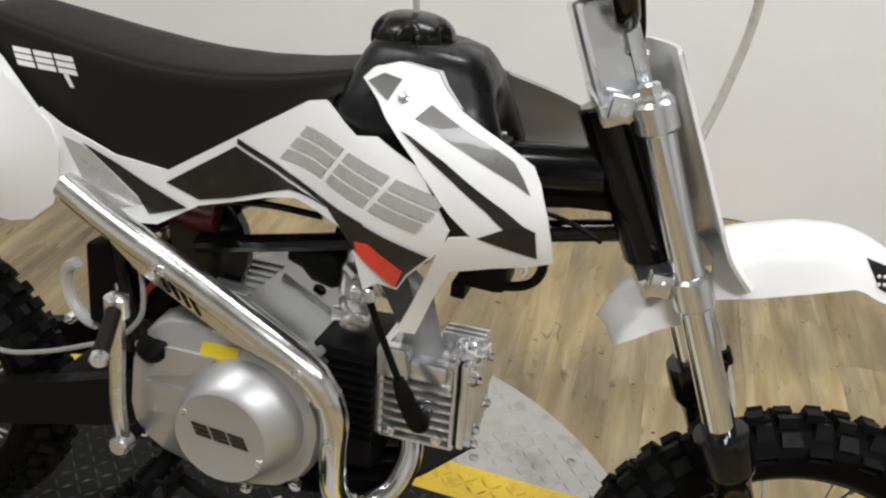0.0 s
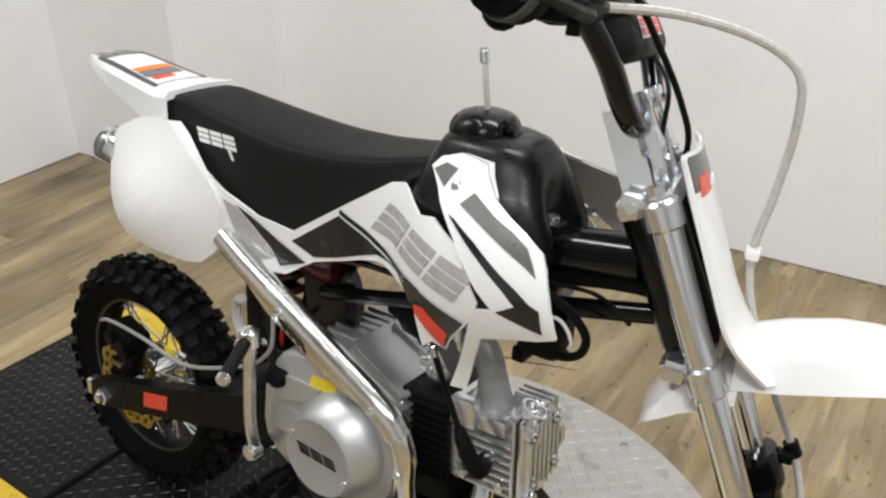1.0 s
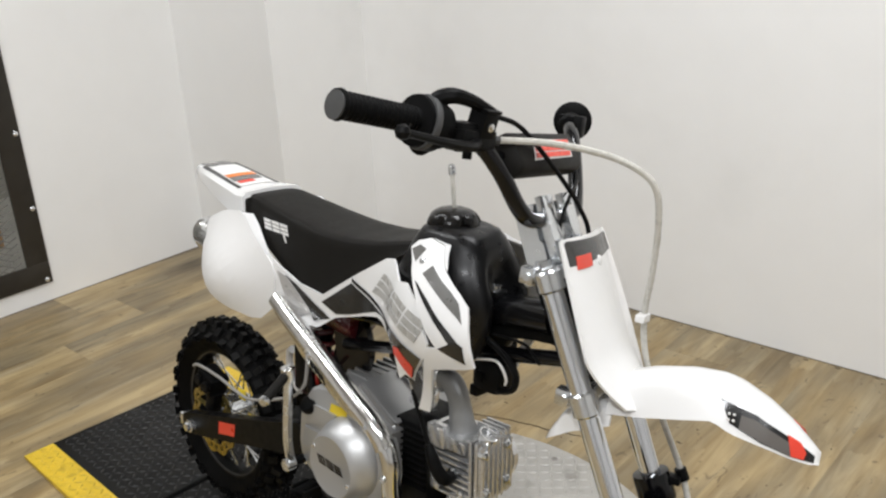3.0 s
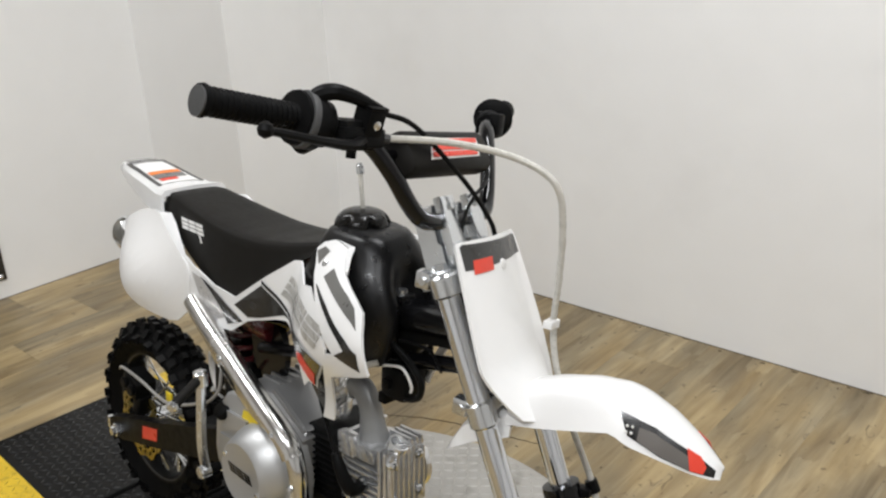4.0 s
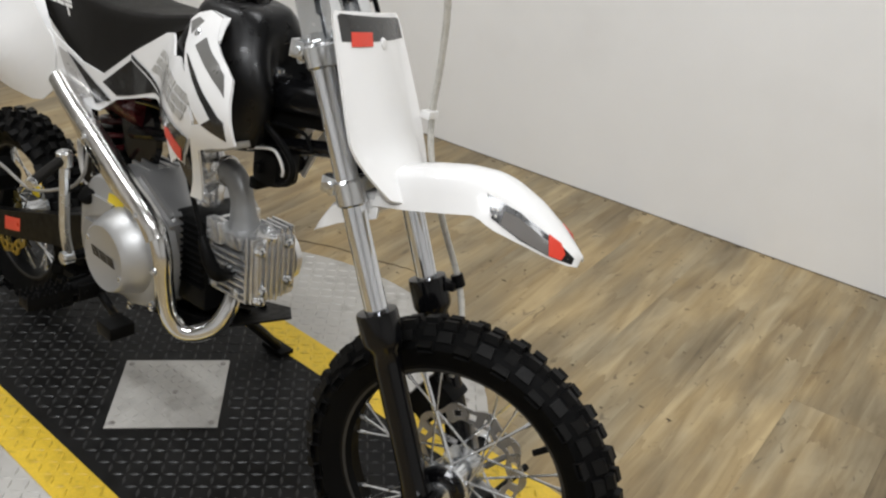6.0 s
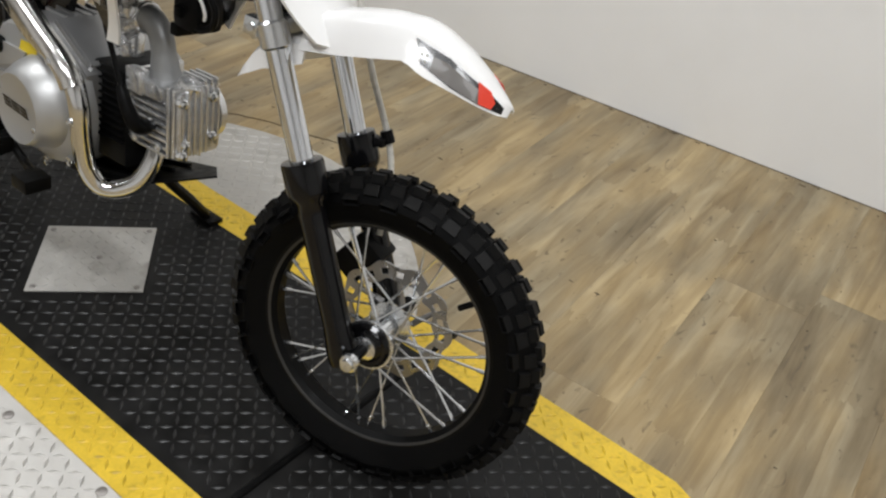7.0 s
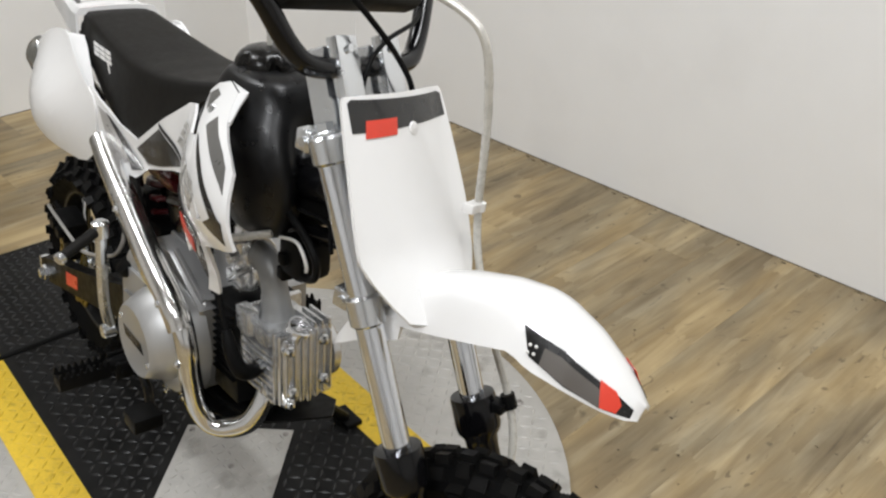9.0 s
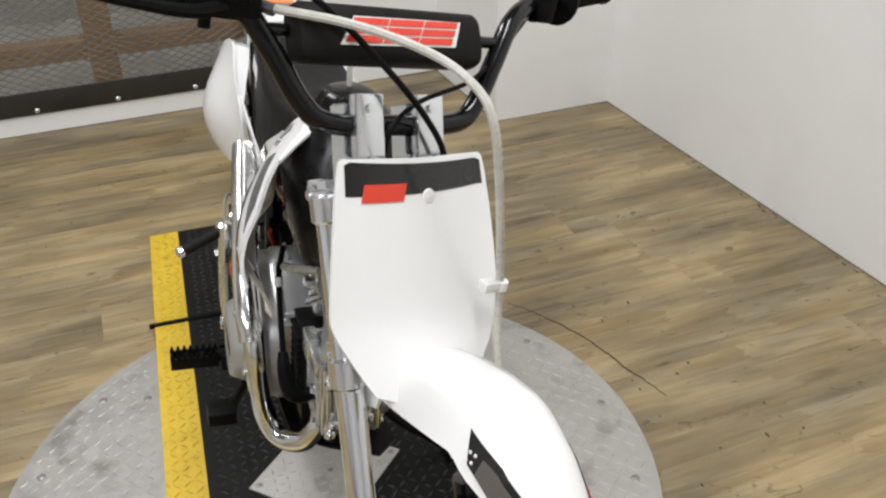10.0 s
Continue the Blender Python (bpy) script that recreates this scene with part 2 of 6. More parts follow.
TIMBER = mat("bare_timber", (0.36, 0.22, 0.11), 0.7, vary=0.2, scale=25)
STORE = mat("store_wall", (0.42, 0.41, 0.37), 0.8, vary=0.2, scale=6)
LAMPGLOW = glow("lamp_diffuser", (1.0, 0.93, 0.84), 6.0)


# ---------------------------------------------------------------- building blocks
def part(name, bm, material, parent=None, label="", m=None, sharp=35, fix=True):
    """One mesh object made of bm, under parent."""
    if fix:
        bmesh.ops.recalc_face_normals(bm, faces=bm.faces[:])
    data = bpy.data.meshes.new(name)
    bm.to_mesh(data)
    bm.free()
    data.materials.append(material)
    for p in data.polygons:
        p.use_smooth = True
    data.set_sharp_from_angle(angle=radians(sharp))
    ob = new(name, data)
    ob.parent = parent
    if m is not None:
        ob.matrix_local = m
    return tagged(ob, label)


def again(ob, m, parent=None):
    """Another object on the same mesh."""
    o = new(ob.name.split(".")[0], ob.data)
    o.parent = parent if parent else ob.parent
    o.matrix_local = m
    for key in ("label", "category", "group", "kind"):
        if key in ob:
            o[key] = ob[key]
    return o


def thing(name, m, label, category, group="", kind=""):
    e = new(name)
    e.matrix_world = m
    e.empty_display_size = 0.05
    return tagged(e, label, category, group, kind)


def box(bm, x0, x1, y0, y1, z0, z1, bevel=0.0, m=None):
    g = bmesh.ops.create_cube(bm, size=1)["verts"]
    bmesh.ops.scale(bm, vec=(x1 - x0, y1 - y0, z1 - z0), verts=g)
    bmesh.ops.translate(bm, vec=((x0 + x1) / 2, (y0 + y1) / 2, (z0 + z1) / 2), verts=g)
    if bevel:
        edges = list({e for v in g for e in v.link_edges})
        r = bmesh.ops.bevel(bm, geom=edges, offset=bevel, segments=2, profile=0.6, affect="EDGES")
        g = list({v for f in r["faces"] for v in f.verts} | {v for v in g if v.is_valid})
    if m is not None:
        bmesh.ops.transform(bm, matrix=m, verts=g)
    return g


def along(p0, p1):
    """The turn that takes z to the way from p0 to p1, placed at p0."""
    p0, p1 = Vector(p0), Vector(p1)
    return Matrix.Translation(p0) @ (p1 - p0).to_track_quat("Z", "Y").to_matrix().to_4x4()


def lathe(bm, profile, m=None, n=24, cap=True):
    """Turns (radius, height) pairs about z."""
    rings = []
    for r, z in profile:
        rings.append([bm.verts.new((r * math.cos(2 * math.pi * k / n), r * math.sin(2 * math.pi * k / n), z)) for k in range(n)])
    for a, b in zip(rings, rings[1:]):
        for k in range(n):
            bm.faces.new((a[k], a[(k + 1) % n], b[(k + 1) % n], b[k]))
    if cap:
        bm.faces.new(rings[0])
        bm.faces.new(rings[-1])
    if m is not None:
        bmesh.ops.transform(bm, matrix=m, verts=[v for r in rings for v in r])
    return rings


def rod(bm, p0, p1, r, r1=None, n=12, bev=0.0):
    length = (Vector(p1) - Vector(p0)).length
    r1 = r if r1 is None else r1
    prof = [(r, 0), (r1, length)]
    if bev:
        prof = [(r - bev, 0), (r, bev), (r1, length - bev), (r1 - bev, length)]
    lathe(bm, prof, along(p0, p1), n)


def spline(pts, sub=6):
    """A smooth line through the points."""
    P = [Vector(p) for p in pts]
    P = [2 * P[0] - P[1]] + P + [2 * P[-1] - P[-2]]
    out = []
    for i in range(1, len(P) - 2):
        a, b, c, d = P[i - 1:i + 3]
        for k in range(sub):
            t = k / sub
            out.append(0.5 * (2 * b + (c - a) * t + (2 * a - 5 * b + 4 * c - d) * t * t + (3 * b - a - 3 * c + d) * t ** 3))
    out.append(P[-2])
    return out


def tube(bm, pts, r, n=10, sub=6, flat=None):
    """A round bar along a smooth line; r may be one radius or one for each given point."""
    line = spline(pts, sub) if sub > 1 else [Vector(p) for p in pts]
    rs = [r] * len(line) if not isinstance(r, (list, tuple)) else [float(v) for v in np.interp(np.linspace(0, len(r) - 1, len(line)), range(len(r)), r)]
    up, rings = None, []
    for i, p in enumerate(line):
        t = (line[min(i + 1, len(line) - 1)] - line[max(i - 1, 0)]).normalized()
        if up is None:
            up = t.orthogonal().normalized()
        up = (up - up.dot(t) * t).normalized()
        side_ = t.cross(up)
        rings.append([bm.verts.new(p + rs[i] * (math.cos(2 * math.pi * k / n) * up + math.sin(2 * math.pi * k / n) * side_)) for k in range(n)])
    for a, b in zip(rings, rings[1:]):
        for k in range(n):
            bm.faces.new((a[k], a[(k + 1) % n], b[(k + 1) % n], b[k]))
    bm.faces.new(rings[0])
    bm.faces.new(rings[-1])


def loft(bm, rings, cap=True):
    """Joins closed rings of equal count."""
    R = [[bm.verts.new(p) for p in ring] for ring in rings]
    n = len(R[0])
    for a, b in zip(R, R[1:]):
        for k in range(n):
            bm.faces.new((a[k], a[(k + 1) % n], b[(k + 1) % n], b[k]))
    if cap:
        bm.faces.new(R[0])
        bm.faces.new(R[-1])


def soft(outline, times=2):
    """Rounds the corners of an outline."""
    for _ in range(times):
        out = []
        for (a, b), (c, d) in zip(outline, outline[1:] + outline[:1]):
            out += [(0.8 * a + 0.2 * c, 0.8 * b + 0.2 * d), (0.2 * a + 0.8 * c, 0.2 * b + 0.8 * d)]
        outline = out
    return outline


def skin(bm, outline, place, thick=0.0, step=0.02):
    """A sheet with that outline in two coordinates, laid on the surface place(a, b), with thickness."""
    work = bmesh.new()
    f = work.faces.new([work.verts.new((a, b, 0)) for a, b in outline])
    bmesh.ops.triangulate(work, faces=[f])
    for axis in (0, 1):
        lo, hi = min(p[axis] for p in outline), max(p[axis] for p in outline)
        c = math.floor(lo / step) * step + step
        while c < hi:
            no, co = [0, 0, 0], [0, 0, 0]
            no[axis], co[axis] = 1, c
            bmesh.ops.bisect_plane(work, geom=work.verts[:] + work.edges[:] + work.faces[:], plane_co=co, plane_no=no)
            c += step
    for v in work.verts:
        v.co = Vector(place(v.co.x, v.co.y))
    bmesh.ops.recalc_face_normals(work, faces=work.faces[:])
    if thick:
        work.normal_update()
        mean = Vector((0, 0, 0))
        for f in work.faces:
            mean += f.normal * f.calc_area()
        side_ = sum(v.co.y for v in work.verts)
        big = max(range(3), key=lambda k: abs(mean[k]))
        want = 1 if big != 1 or side_ >= 0 else -1
        if mean[big] * want < 0:
            bmesh.ops.reverse_faces(work, faces=work.faces[:])
            work.normal_update()
        under = {v: work.verts.new(v.co - thick * v.normal) for v in work.verts[:]}
        rim = [e for e in work.edges if e.is_boundary]
        tops = work.faces[:]
        for e in rim:
            a, b = e.verts
            work.faces.new((a, b, under[b], under[a]))
        for f in tops:
            work.faces.new([under[v] for v in reversed(f.verts)])
    tmp = bpy.data.meshes.new("tmp")
    work.to_mesh(tmp)
    work.free()
    bm.from_mesh(tmp)
    bpy.data.meshes.remove(tmp)


def step01(a, b, x):
    u = min(1, max(0, (x - a) / (b - a)))
    return u * u * (3 - 2 * u)


# ---------------------------------------------------------------- the room
REAR, FAR, JOG_X, JOG_Y = -2.055, 1.392, -1.49, 0.957
FRONT, NEAR = 4.6, -4.2
OPEN_Y0, OPEN_Y1, OPEN_Z0, OPEN_Z1 = -1.55, 0.30, 0.065, 2.05


def wall(name, boxes, label, paint=WALL):
    bm = bmesh.new()
    for b in boxes:
        box(bm, *b)
    ob = part(name, bm, paint, None, label, sharp=20)
    ob.matrix_world = ROOM
    return tagged(ob, label, "wall", kind="structure")


wall_rear = wall("wall_rear", [
    (REAR - 0.14, REAR, OPEN_Y1, JOG_Y + 0.14, FLOOR, CEIL),
    (REAR - 0.14, REAR, NEAR, OPEN_Y0, FLOOR, CEIL),
    (REAR - 0.14, REAR, OPEN_Y0, OPEN_Y1, FLOOR, OPEN_Z0),
    (REAR - 0.14, REAR, OPEN_Y0, OPEN_Y1, OPEN_Z1, CEIL)], "white painted wall with a wide meshed opening")
wall_jog = wall("wall_jog", [(REAR, JOG_X, JOG_Y, FAR + 0.14, FLOOR, CEIL)], "white painted boxed-out wall corner")
wall_far = wall("wall_far", [(JOG_X, FRONT, FAR, FAR + 0.14, FLOOR, CEIL)], "long plain white painted wall")
# Front and near walls and ceiling are unseen, added to close in the light.
wall_front = wall("wall_front", [(FRONT, FRONT + 0.14, NEAR, FAR + 0.14, FLOOR, CEIL)], "unseen pale grey wall added to close the room", GREYWALL)
wall_near = wall("wall_near", [(REAR - 0.14, FRONT + 0.14, NEAR - 0.14, NEAR, FLOOR, CEIL)], "unseen pale grey wall added to close the room", GREYWALL)
bm = bmesh.new()
box(bm, REAR - 1.7, FRONT + 0.14, NEAR - 0.14, FAR + 0.14, CEIL, CEIL + 0.1)
ceiling = part("ceiling", bm, CEILING)
ceiling.matrix_world = ROOM
tagged(ceiling, "unseen grey ceiling added to close the room", "ceiling", kind="structure")

# dark gap along the foot of the walls
bm = bmesh.new()
box(bm, JOG_X, FRONT, FAR - 0.002, FAR, FLOOR, FLOOR + 0.0016)
box(bm, JOG_X, JOG_X + 0.003, JOG_Y, FAR - 0.003, FLOOR, FLOOR + 0.0016)
box(bm, REAR, JOG_X, JOG_Y - 0.003, JOG_Y, FLOOR, FLOOR + 0.0016)
box(bm, REAR, REAR + 0.003, NEAR, JOG_Y - 0.003, FLOOR, FLOOR + 0.0016)
trim = part("trim", bm, JOINT)
trim.matrix_world = ROOM
tagged(trim, "dark dirty gap along the foot of the walls", "trim", kind="structure")

# dark store behind the mesh
bm = bmesh.new()
box(bm, REAR - 1.5, REAR - 1.4, OPEN_Y0 - 0.8, JOG_Y, FLOOR, CEIL)
box(bm, REAR - 1.4, REAR - 0.14, JOG_Y - 0.1, JOG_Y, FLOOR, CEIL)
box(bm, REAR - 1.4, REAR - 0.14, OPEN_Y0 - 0.8, OPEN_Y0 - 0.7, FLOOR, CEIL)
store = part("wall_store", bm, STORE)
store.matrix_world = ROOM
tagged(store, "dim grey wall of a store behind the mesh", "wall", kind="structure")
bm = bmesh.new()
box(bm, REAR - 1.5, REAR - 0.141, OPEN_Y0 - 0.8, JOG_Y, FLOOR - 0.03, FLOOR)
store_floor = part("floor_store", bm, STORE)
store_floor.matrix_world = ROOM
tagged(store_floor, "dim grey concrete floor behind the mesh", "floor", kind="structure")

# ceiling lamps, the added store lamp among them
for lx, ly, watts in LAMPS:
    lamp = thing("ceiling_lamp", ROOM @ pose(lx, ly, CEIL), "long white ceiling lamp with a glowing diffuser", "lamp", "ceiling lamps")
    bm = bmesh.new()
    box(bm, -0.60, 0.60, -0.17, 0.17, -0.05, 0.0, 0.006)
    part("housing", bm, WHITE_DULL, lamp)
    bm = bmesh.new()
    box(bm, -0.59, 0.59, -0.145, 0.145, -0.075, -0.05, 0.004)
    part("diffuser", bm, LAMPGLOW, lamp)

# ---------------------------------------------------------------- meshed opening
window = thing("mesh_screen", ROOM @ pose(REAR, 0, 0), "black steel framed expanded-metal screen bolted to the wall", "screen")
BAR = 0.078
for nm, b in (("frame_bar", (0.002, 0.010, OPEN_Y0 - 0.02, OPEN_Y1 + 0.015, 0.050, 0.050 + BAR)),
              ("frame_bar", (0.002, 0.010, OPEN_Y1 + 0.015 - BAR, OPEN_Y1 + 0.015, 0.050 + BAR, 2.07 - BAR)),
              ("frame_bar", (0.002, 0.010, OPEN_Y0 - 0.02, OPEN_Y0 - 0.02 + BAR, 0.050 + BAR, 2.07 - BAR)),
              ("frame_bar", (0.002, 0.010, OPEN_Y0 - 0.02, OPEN_Y1 + 0.015, 2.07 - BAR, 2.07))):
    bm = bmesh.new()
    box(bm, *b, 0.0015)
    part(nm, bm, FRAMEBLACK, window)
bm = bmesh.new()
lathe(bm, [(0.009, 0), (0.009, 0.003), (0.006, 0.006), (0.001, 0.007)], pose(0.010, 0, 0, 0, 90, 0), 10)
bolt = part("bolt", bm, BRIGHT, window, "bright round bolt head", pose(0, OPEN_Y1 - 0.005, 0.064))
for k in range(1, 7):
    again(bolt, pose(0, OPEN_Y1 - 0.005 - 0.264 * k, 0.064))
for k in range(1, 7):
    again(bolt, pose(0, OPEN_Y1 - 0.000, 0.064 + 0.262 * k))
# expanded metal: thin ribs crossing in long diamonds
bm = bmesh.new()
y0, y1, z0, z1 = OPEN_Y0 + 0.03, OPEN_Y1 - 0.04, 0.10, 2.02
PY, PZ = 0.046, 0.0118
rows = int((z1 - z0) / PZ)
cols = int((y1 - y0) / PY)
for i in range(rows):
    for j in range(cols):
        ya, za = y0 + (j + 0.5 * (i % 2)) * PY, z0 + i * PZ
        for s in (1, -1):
            p, q = Vector((-0.004, ya, za)), Vector((0.0, ya + s * PY / 2, za + PZ))
            w, d = Vector((0, 0, 0.0018)), Vector((0.0035, 0, 0))
            a = [bm.verts.new(v) for v in (p - w, p + w, q + w, q - w)]
            c = [bm.verts.new(v + d) for v in (p - w, p + w, q + w, q - w)]
            bm.faces.new(c)
            for k in (0, 2):
                bm.faces.new((a[k], a[(k + 1) % 4], c[(k + 1) % 4], c[k]))
            bm.faces.new((a[1], a[2], c[2], c[1]))
mesh = part("expanded_metal", bm, MESHSTEEL, window, "dull grey expanded metal mesh", fix=False)
mesh["kind"] = "stuff"

# timber bracing in the store
brace = thing("timber_frame", ROOM @ pose(REAR - 0.24, 0, FLOOR), "bare timber stud frame behind the mesh", "timber frame")
bm = bmesh.new()
box(bm, -0.045, 0.045, -0.30, -0.20, 0.0, 2.2, 0.004)
part("stud", bm, TIMBER, brace)
bm = bmesh.new()
box(bm, -0.045, 0.045, -1.5, -0.302, 0.17, 0.24, 0.004)
box(bm, -0.045, 0.045, -0.198, 0.26, 0.17, 0.24, 0.004)
part("rail", bm, TIMBER, brace)

# ---------------------------------------------------------------- turntable
CX, CY, RAD = -0.087, -0.011, 0.588
HALF, INNER = 0.300, 0.226
X_BACK, X_FRONT = CX - RAD, CX + RAD
turntable = thing("turntable", pose(0, 0, FLOOR), "round diamond-plate turntable with a dark ramped lane edged in yellow", "turntable")
TT = pose(0, 0, -FLOOR)
bm = bmesh.new()
lathe(bm, [(RAD - 0.012, -0.0195), (RAD, -0.0195), (RAD, -0.004), (RAD - 0.0015, -0.0030), (0.001, -0.0030)], pose(CX, CY, 0), 96)
part("deck", bm, STEEL, turntable, "silver diamond-plate deck", TT)


RAMP_B, RAMP_F = -1.13, 1.10
BEND = 0.955
Z_END = FLOOR + 0.008


def top_z(x):
    if x < X_BACK:
        return Z_END + (0 - Z_END) * (x - RAMP_B) / (X_BACK - RAMP_B)
    if x > X_FRONT:
        return Z_END + (0 - Z_END) * (RAMP_F - x) / (RAMP_F - X_FRONT)
    return 0.0


def lane_half(x, edge):
    """Half the width of the lane at x: it tapers beyond the bend at the front."""
    return edge - max(0, x - BEND) * 0.38


def strip(name, material, xs, lo, hi, label):
    """One plate of the lane between two edges, as a solid."""
    bm = bmesh.new()
    rings = []
    for x in xs:
        z = top_z(x)
        rings.append([(x, lo(x), FLOOR + 0.001 if abs(z) > 1e-6 else -0.003), (x, hi(x), FLOOR + 0.001 if abs(z) > 1e-6 else -0.003), (x, hi(x), z), (x, lo(x), z)])
    loft(bm, rings)
    return part(name, bm, material, turntable, label, TT, sharp=20)


GAP = 0.004
SPANS = {"lane": [X_BACK + GAP, X_FRONT - GAP], "rear_ramp": [RAMP_B, X_BACK - GAP], "front_ramp": [X_FRONT + GAP, BEND, RAMP_F]}
for nm, xs in SPANS.items():
    strip(nm, RUBBER_MAT, xs, lambda x: CY - lane_half(x, INNER), lambda x: CY + lane_half(x, INNER), "worn black diamond-tread plate")
    strip("edge_stripe", YELLOW, xs, lambda x: CY - lane_half(x, HALF), lambda x: CY - lane_half(x, INNER), "worn yellow safety stripe")
    strip("edge_stripe", YELLOW, xs, lambda x: CY + lane_half(x, INNER), lambda x: CY + lane_half(x, HALF), "worn yellow safety stripe")
for x in (X_BACK, X_FRONT):
    bm = bmesh.new()
    rod(bm, (x, CY - HALF - 0.012, 0.0), (x, CY + HALF + 0.012, 0.0), 0.0065, n=10)
    part("hinge", bm, MATT, turntable, "black hinge rod", TT)


def tread(bm, keep, zf, lift, pitch=0.0205, turn=0.0, x0=-1.15, x1=1.1, y0=-0.62, y1=0.62, scale=1.0):
    """Raised lozenges in two crossing directions wherever keep(x, y) holds."""
    ca, sa = math.cos(turn), math.sin(turn)
    verts, faces = [], []
    nx, ny = int((x1 - x0) / pitch), int((y1 - y0) / pitch)
    for i in range(nx):
        for j in range(ny):
            gx, gy = x0 + i * pitch, y0 + j * pitch
            x, y = ca * gx - sa * gy, sa * gx + ca * gy
            if not keep(x, y):
                continue
            a = turn + (math.pi / 4 if (i + j) % 2 else -math.pi / 4)
            L, W = 0.0112 * scale, 0.0032 * scale
            ux, uy = math.cos(a), math.sin(a)
            z = zf(x)
            k = len(verts)
            for s, t, h in ((-1, 0, 0), (0, -1, 0), (1, 0, 0), (0, 1, 0), (-0.55, 0, 1), (0.55, 0, 1)):
                px, py = x + ux * s * L - uy * t * W, y + uy * s * L + ux * t * W
                verts.append((px, py, z + h * lift))
            faces += [(k, k + 1, k + 4), (k + 1, k + 5, k + 4), (k + 1, k + 2, k + 5), (k + 2, k + 3, k + 5), (k + 3, k + 4, k + 5), (k + 3, k, k + 4)]
    data = bpy.data.meshes.new("tmp")
    data.from_pydata(verts, [], faces)
    bm.from_mesh(data)
    bpy.data.meshes.remove(data)


def in_lane(x, y, e):
    return abs(y - CY) < lane_half(x, e)


PANEL_C, PANEL_A, PANEL_H = (-0.100, -0.026), 0.100, math.radians(46.4)


def in_panel(x, y, h):
    dx, dy = x - PANEL_C[0], y - PANEL_C[1]
    c, s = math.cos(PANEL_H), math.sin(PANEL_H)
    return abs(c * dx + s * dy) < h and abs(-s * dx + c * dy) < h


bm = bmesh.new()
tread(bm, lambda x, y: math.hypot(x - CX, y - CY) < RAD - 0.015 and not in_lane(x, y, HALF + 0.01), lambda x: -0.0030, 0.0014, turn=radians(-4), x0=-0.8, x1=0.8, y0=-0.8, y1=0.8)
tagged(part("tread", bm, STEEL, turntable, "raised silver lozenges", TT, fix=False), kind="stuff")
bm = bmesh.new()
tread(bm, lambda x, y: RAMP_B + 0.012 < x < RAMP_F - 0.012 and in_lane(x, y, INNER - 0.008) and not in_panel(x, y, PANEL_A + 0.012) and min(abs(x - X_BACK), abs(x - X_FRONT)) > 0.016, top_z, 0.0016)
tagged(part("tread", bm, TREAD_WORN, turntable, "raised black lozenges with worn tops", TT, fix=False), kind="stuff")
bm = bmesh.new()
tread(bm, lambda x, y: RAMP_B + 0.012 < x < RAMP_F - 0.012 and in_lane(x, y, HALF - 0.008) and not in_lane(x, y, INNER + 0.008) and min(abs(x - X_BACK), abs(x - X_FRONT)) > 0.016, top_z, 0.0016)
tagged(part("tread", bm, YELLOW_WORN, turntable, "raised yellow lozenges", TT, fix=False), kind="stuff")

PANEL = TT @ pose(PANEL_C[0], PANEL_C[1], 0, 0, 0, math.degrees(PANEL_H))
bm = bmesh.new()
box(bm, -PANEL_A, PANEL_A, -PANEL_A, PANEL_A, 0.001, 0.004, 0.0008)
hatch = part("hatch", bm, STEEL, turntable, "square silver diamond-plate hatch", PANEL)
bm = bmesh.new()
tread(bm, lambda x, y: max(abs(x), abs(y)) < PANEL_A - 0.008, lambda x: 0.004, 0.0012, x0=-0.1, x1=0.1, y0=-0.1, y1=0.1, pitch=0.0165, scale=0.75)
tagged(part("tread", bm, STEEL, hatch, fix=False), kind="stuff")
bm = bmesh.new()
lathe(bm, [(0.0055, 0), (0.0055, 0.001), (0.003, 0.0018), (0.001, 0.0018)], None, 10)
screw = part("screw", bm, STEEL_DARK, hatch, "dull screw head", pose(0.088, 0.088, 0.004))
for sx, sy in ((1, -1), (-1, 1), (-1, -1)):
    again(screw, pose(0.088 * sx, 0.088 * sy, 0.004))
again(screw, pose(0.01, 0.0, 0.004))
bm = bmesh.new()
lathe(bm, [(0.0085, 0), (0.0085, 0.001), (0.006, 0.0024), (0.004, 0.0024), (0.0035, 0.0012), (0.0005, 0.0012)], None, 12)
dbolt = part("deck_bolt", bm, STEEL_DARK, turntable, "dark countersunk bolt head", TT @ pose(CX, CY, -5))
dbolt.matrix_local = TT @ pose(CX + 0.545 * math.cos(radians(70)), CY + 0.545 * math.sin(radians(70)), -0.003)
for a in (26, 44, 92, 118, 145, 205, 229, 252, 278, 300, 325):
    x, y = CX + 0.545 * math.cos(radians(a)), CY + 0.545 * math.sin(radians(a))
    if not in_lane(x, y, HALF + 0.012):
        again(dbolt, TT @ pose(x, y, -0.003))
for x, y in ((0.385, -0.335), (0.143, -0.335), (-0.42, -0.335), (0.15, 0.315), (-0.35, 0.315)):
    again(dbolt, TT @ pose(x, y, -0.003))

bm = bmesh.new()
rng = random.Random(21)
for k in range(9):
    x, y, r = -0.604 + rng.gauss(0, 0.010), -0.172 + rng.gauss(0, 0.008), rng.uniform(0.003, 0.009)
    q = [(x + r * rng.uniform(0.5, 1.2) * math.cos(t), y + r * rng.uniform(0.4, 1.0) * math.sin(t)) for t in [2 * math.pi * j / 8 for j in range(8)]]
    loft(bm, [[(u, v, 0.0002) for u, v in q], [(u, v, 0.0006 + 0.00005 * k) for u, v in q]])
part("paint_scuff", bm, ORANGE_SCUFF, turntable, "small orange paint scuff")

# ---------------------------------------------------------------- the floor
PW, PL = 0.192, 1.21


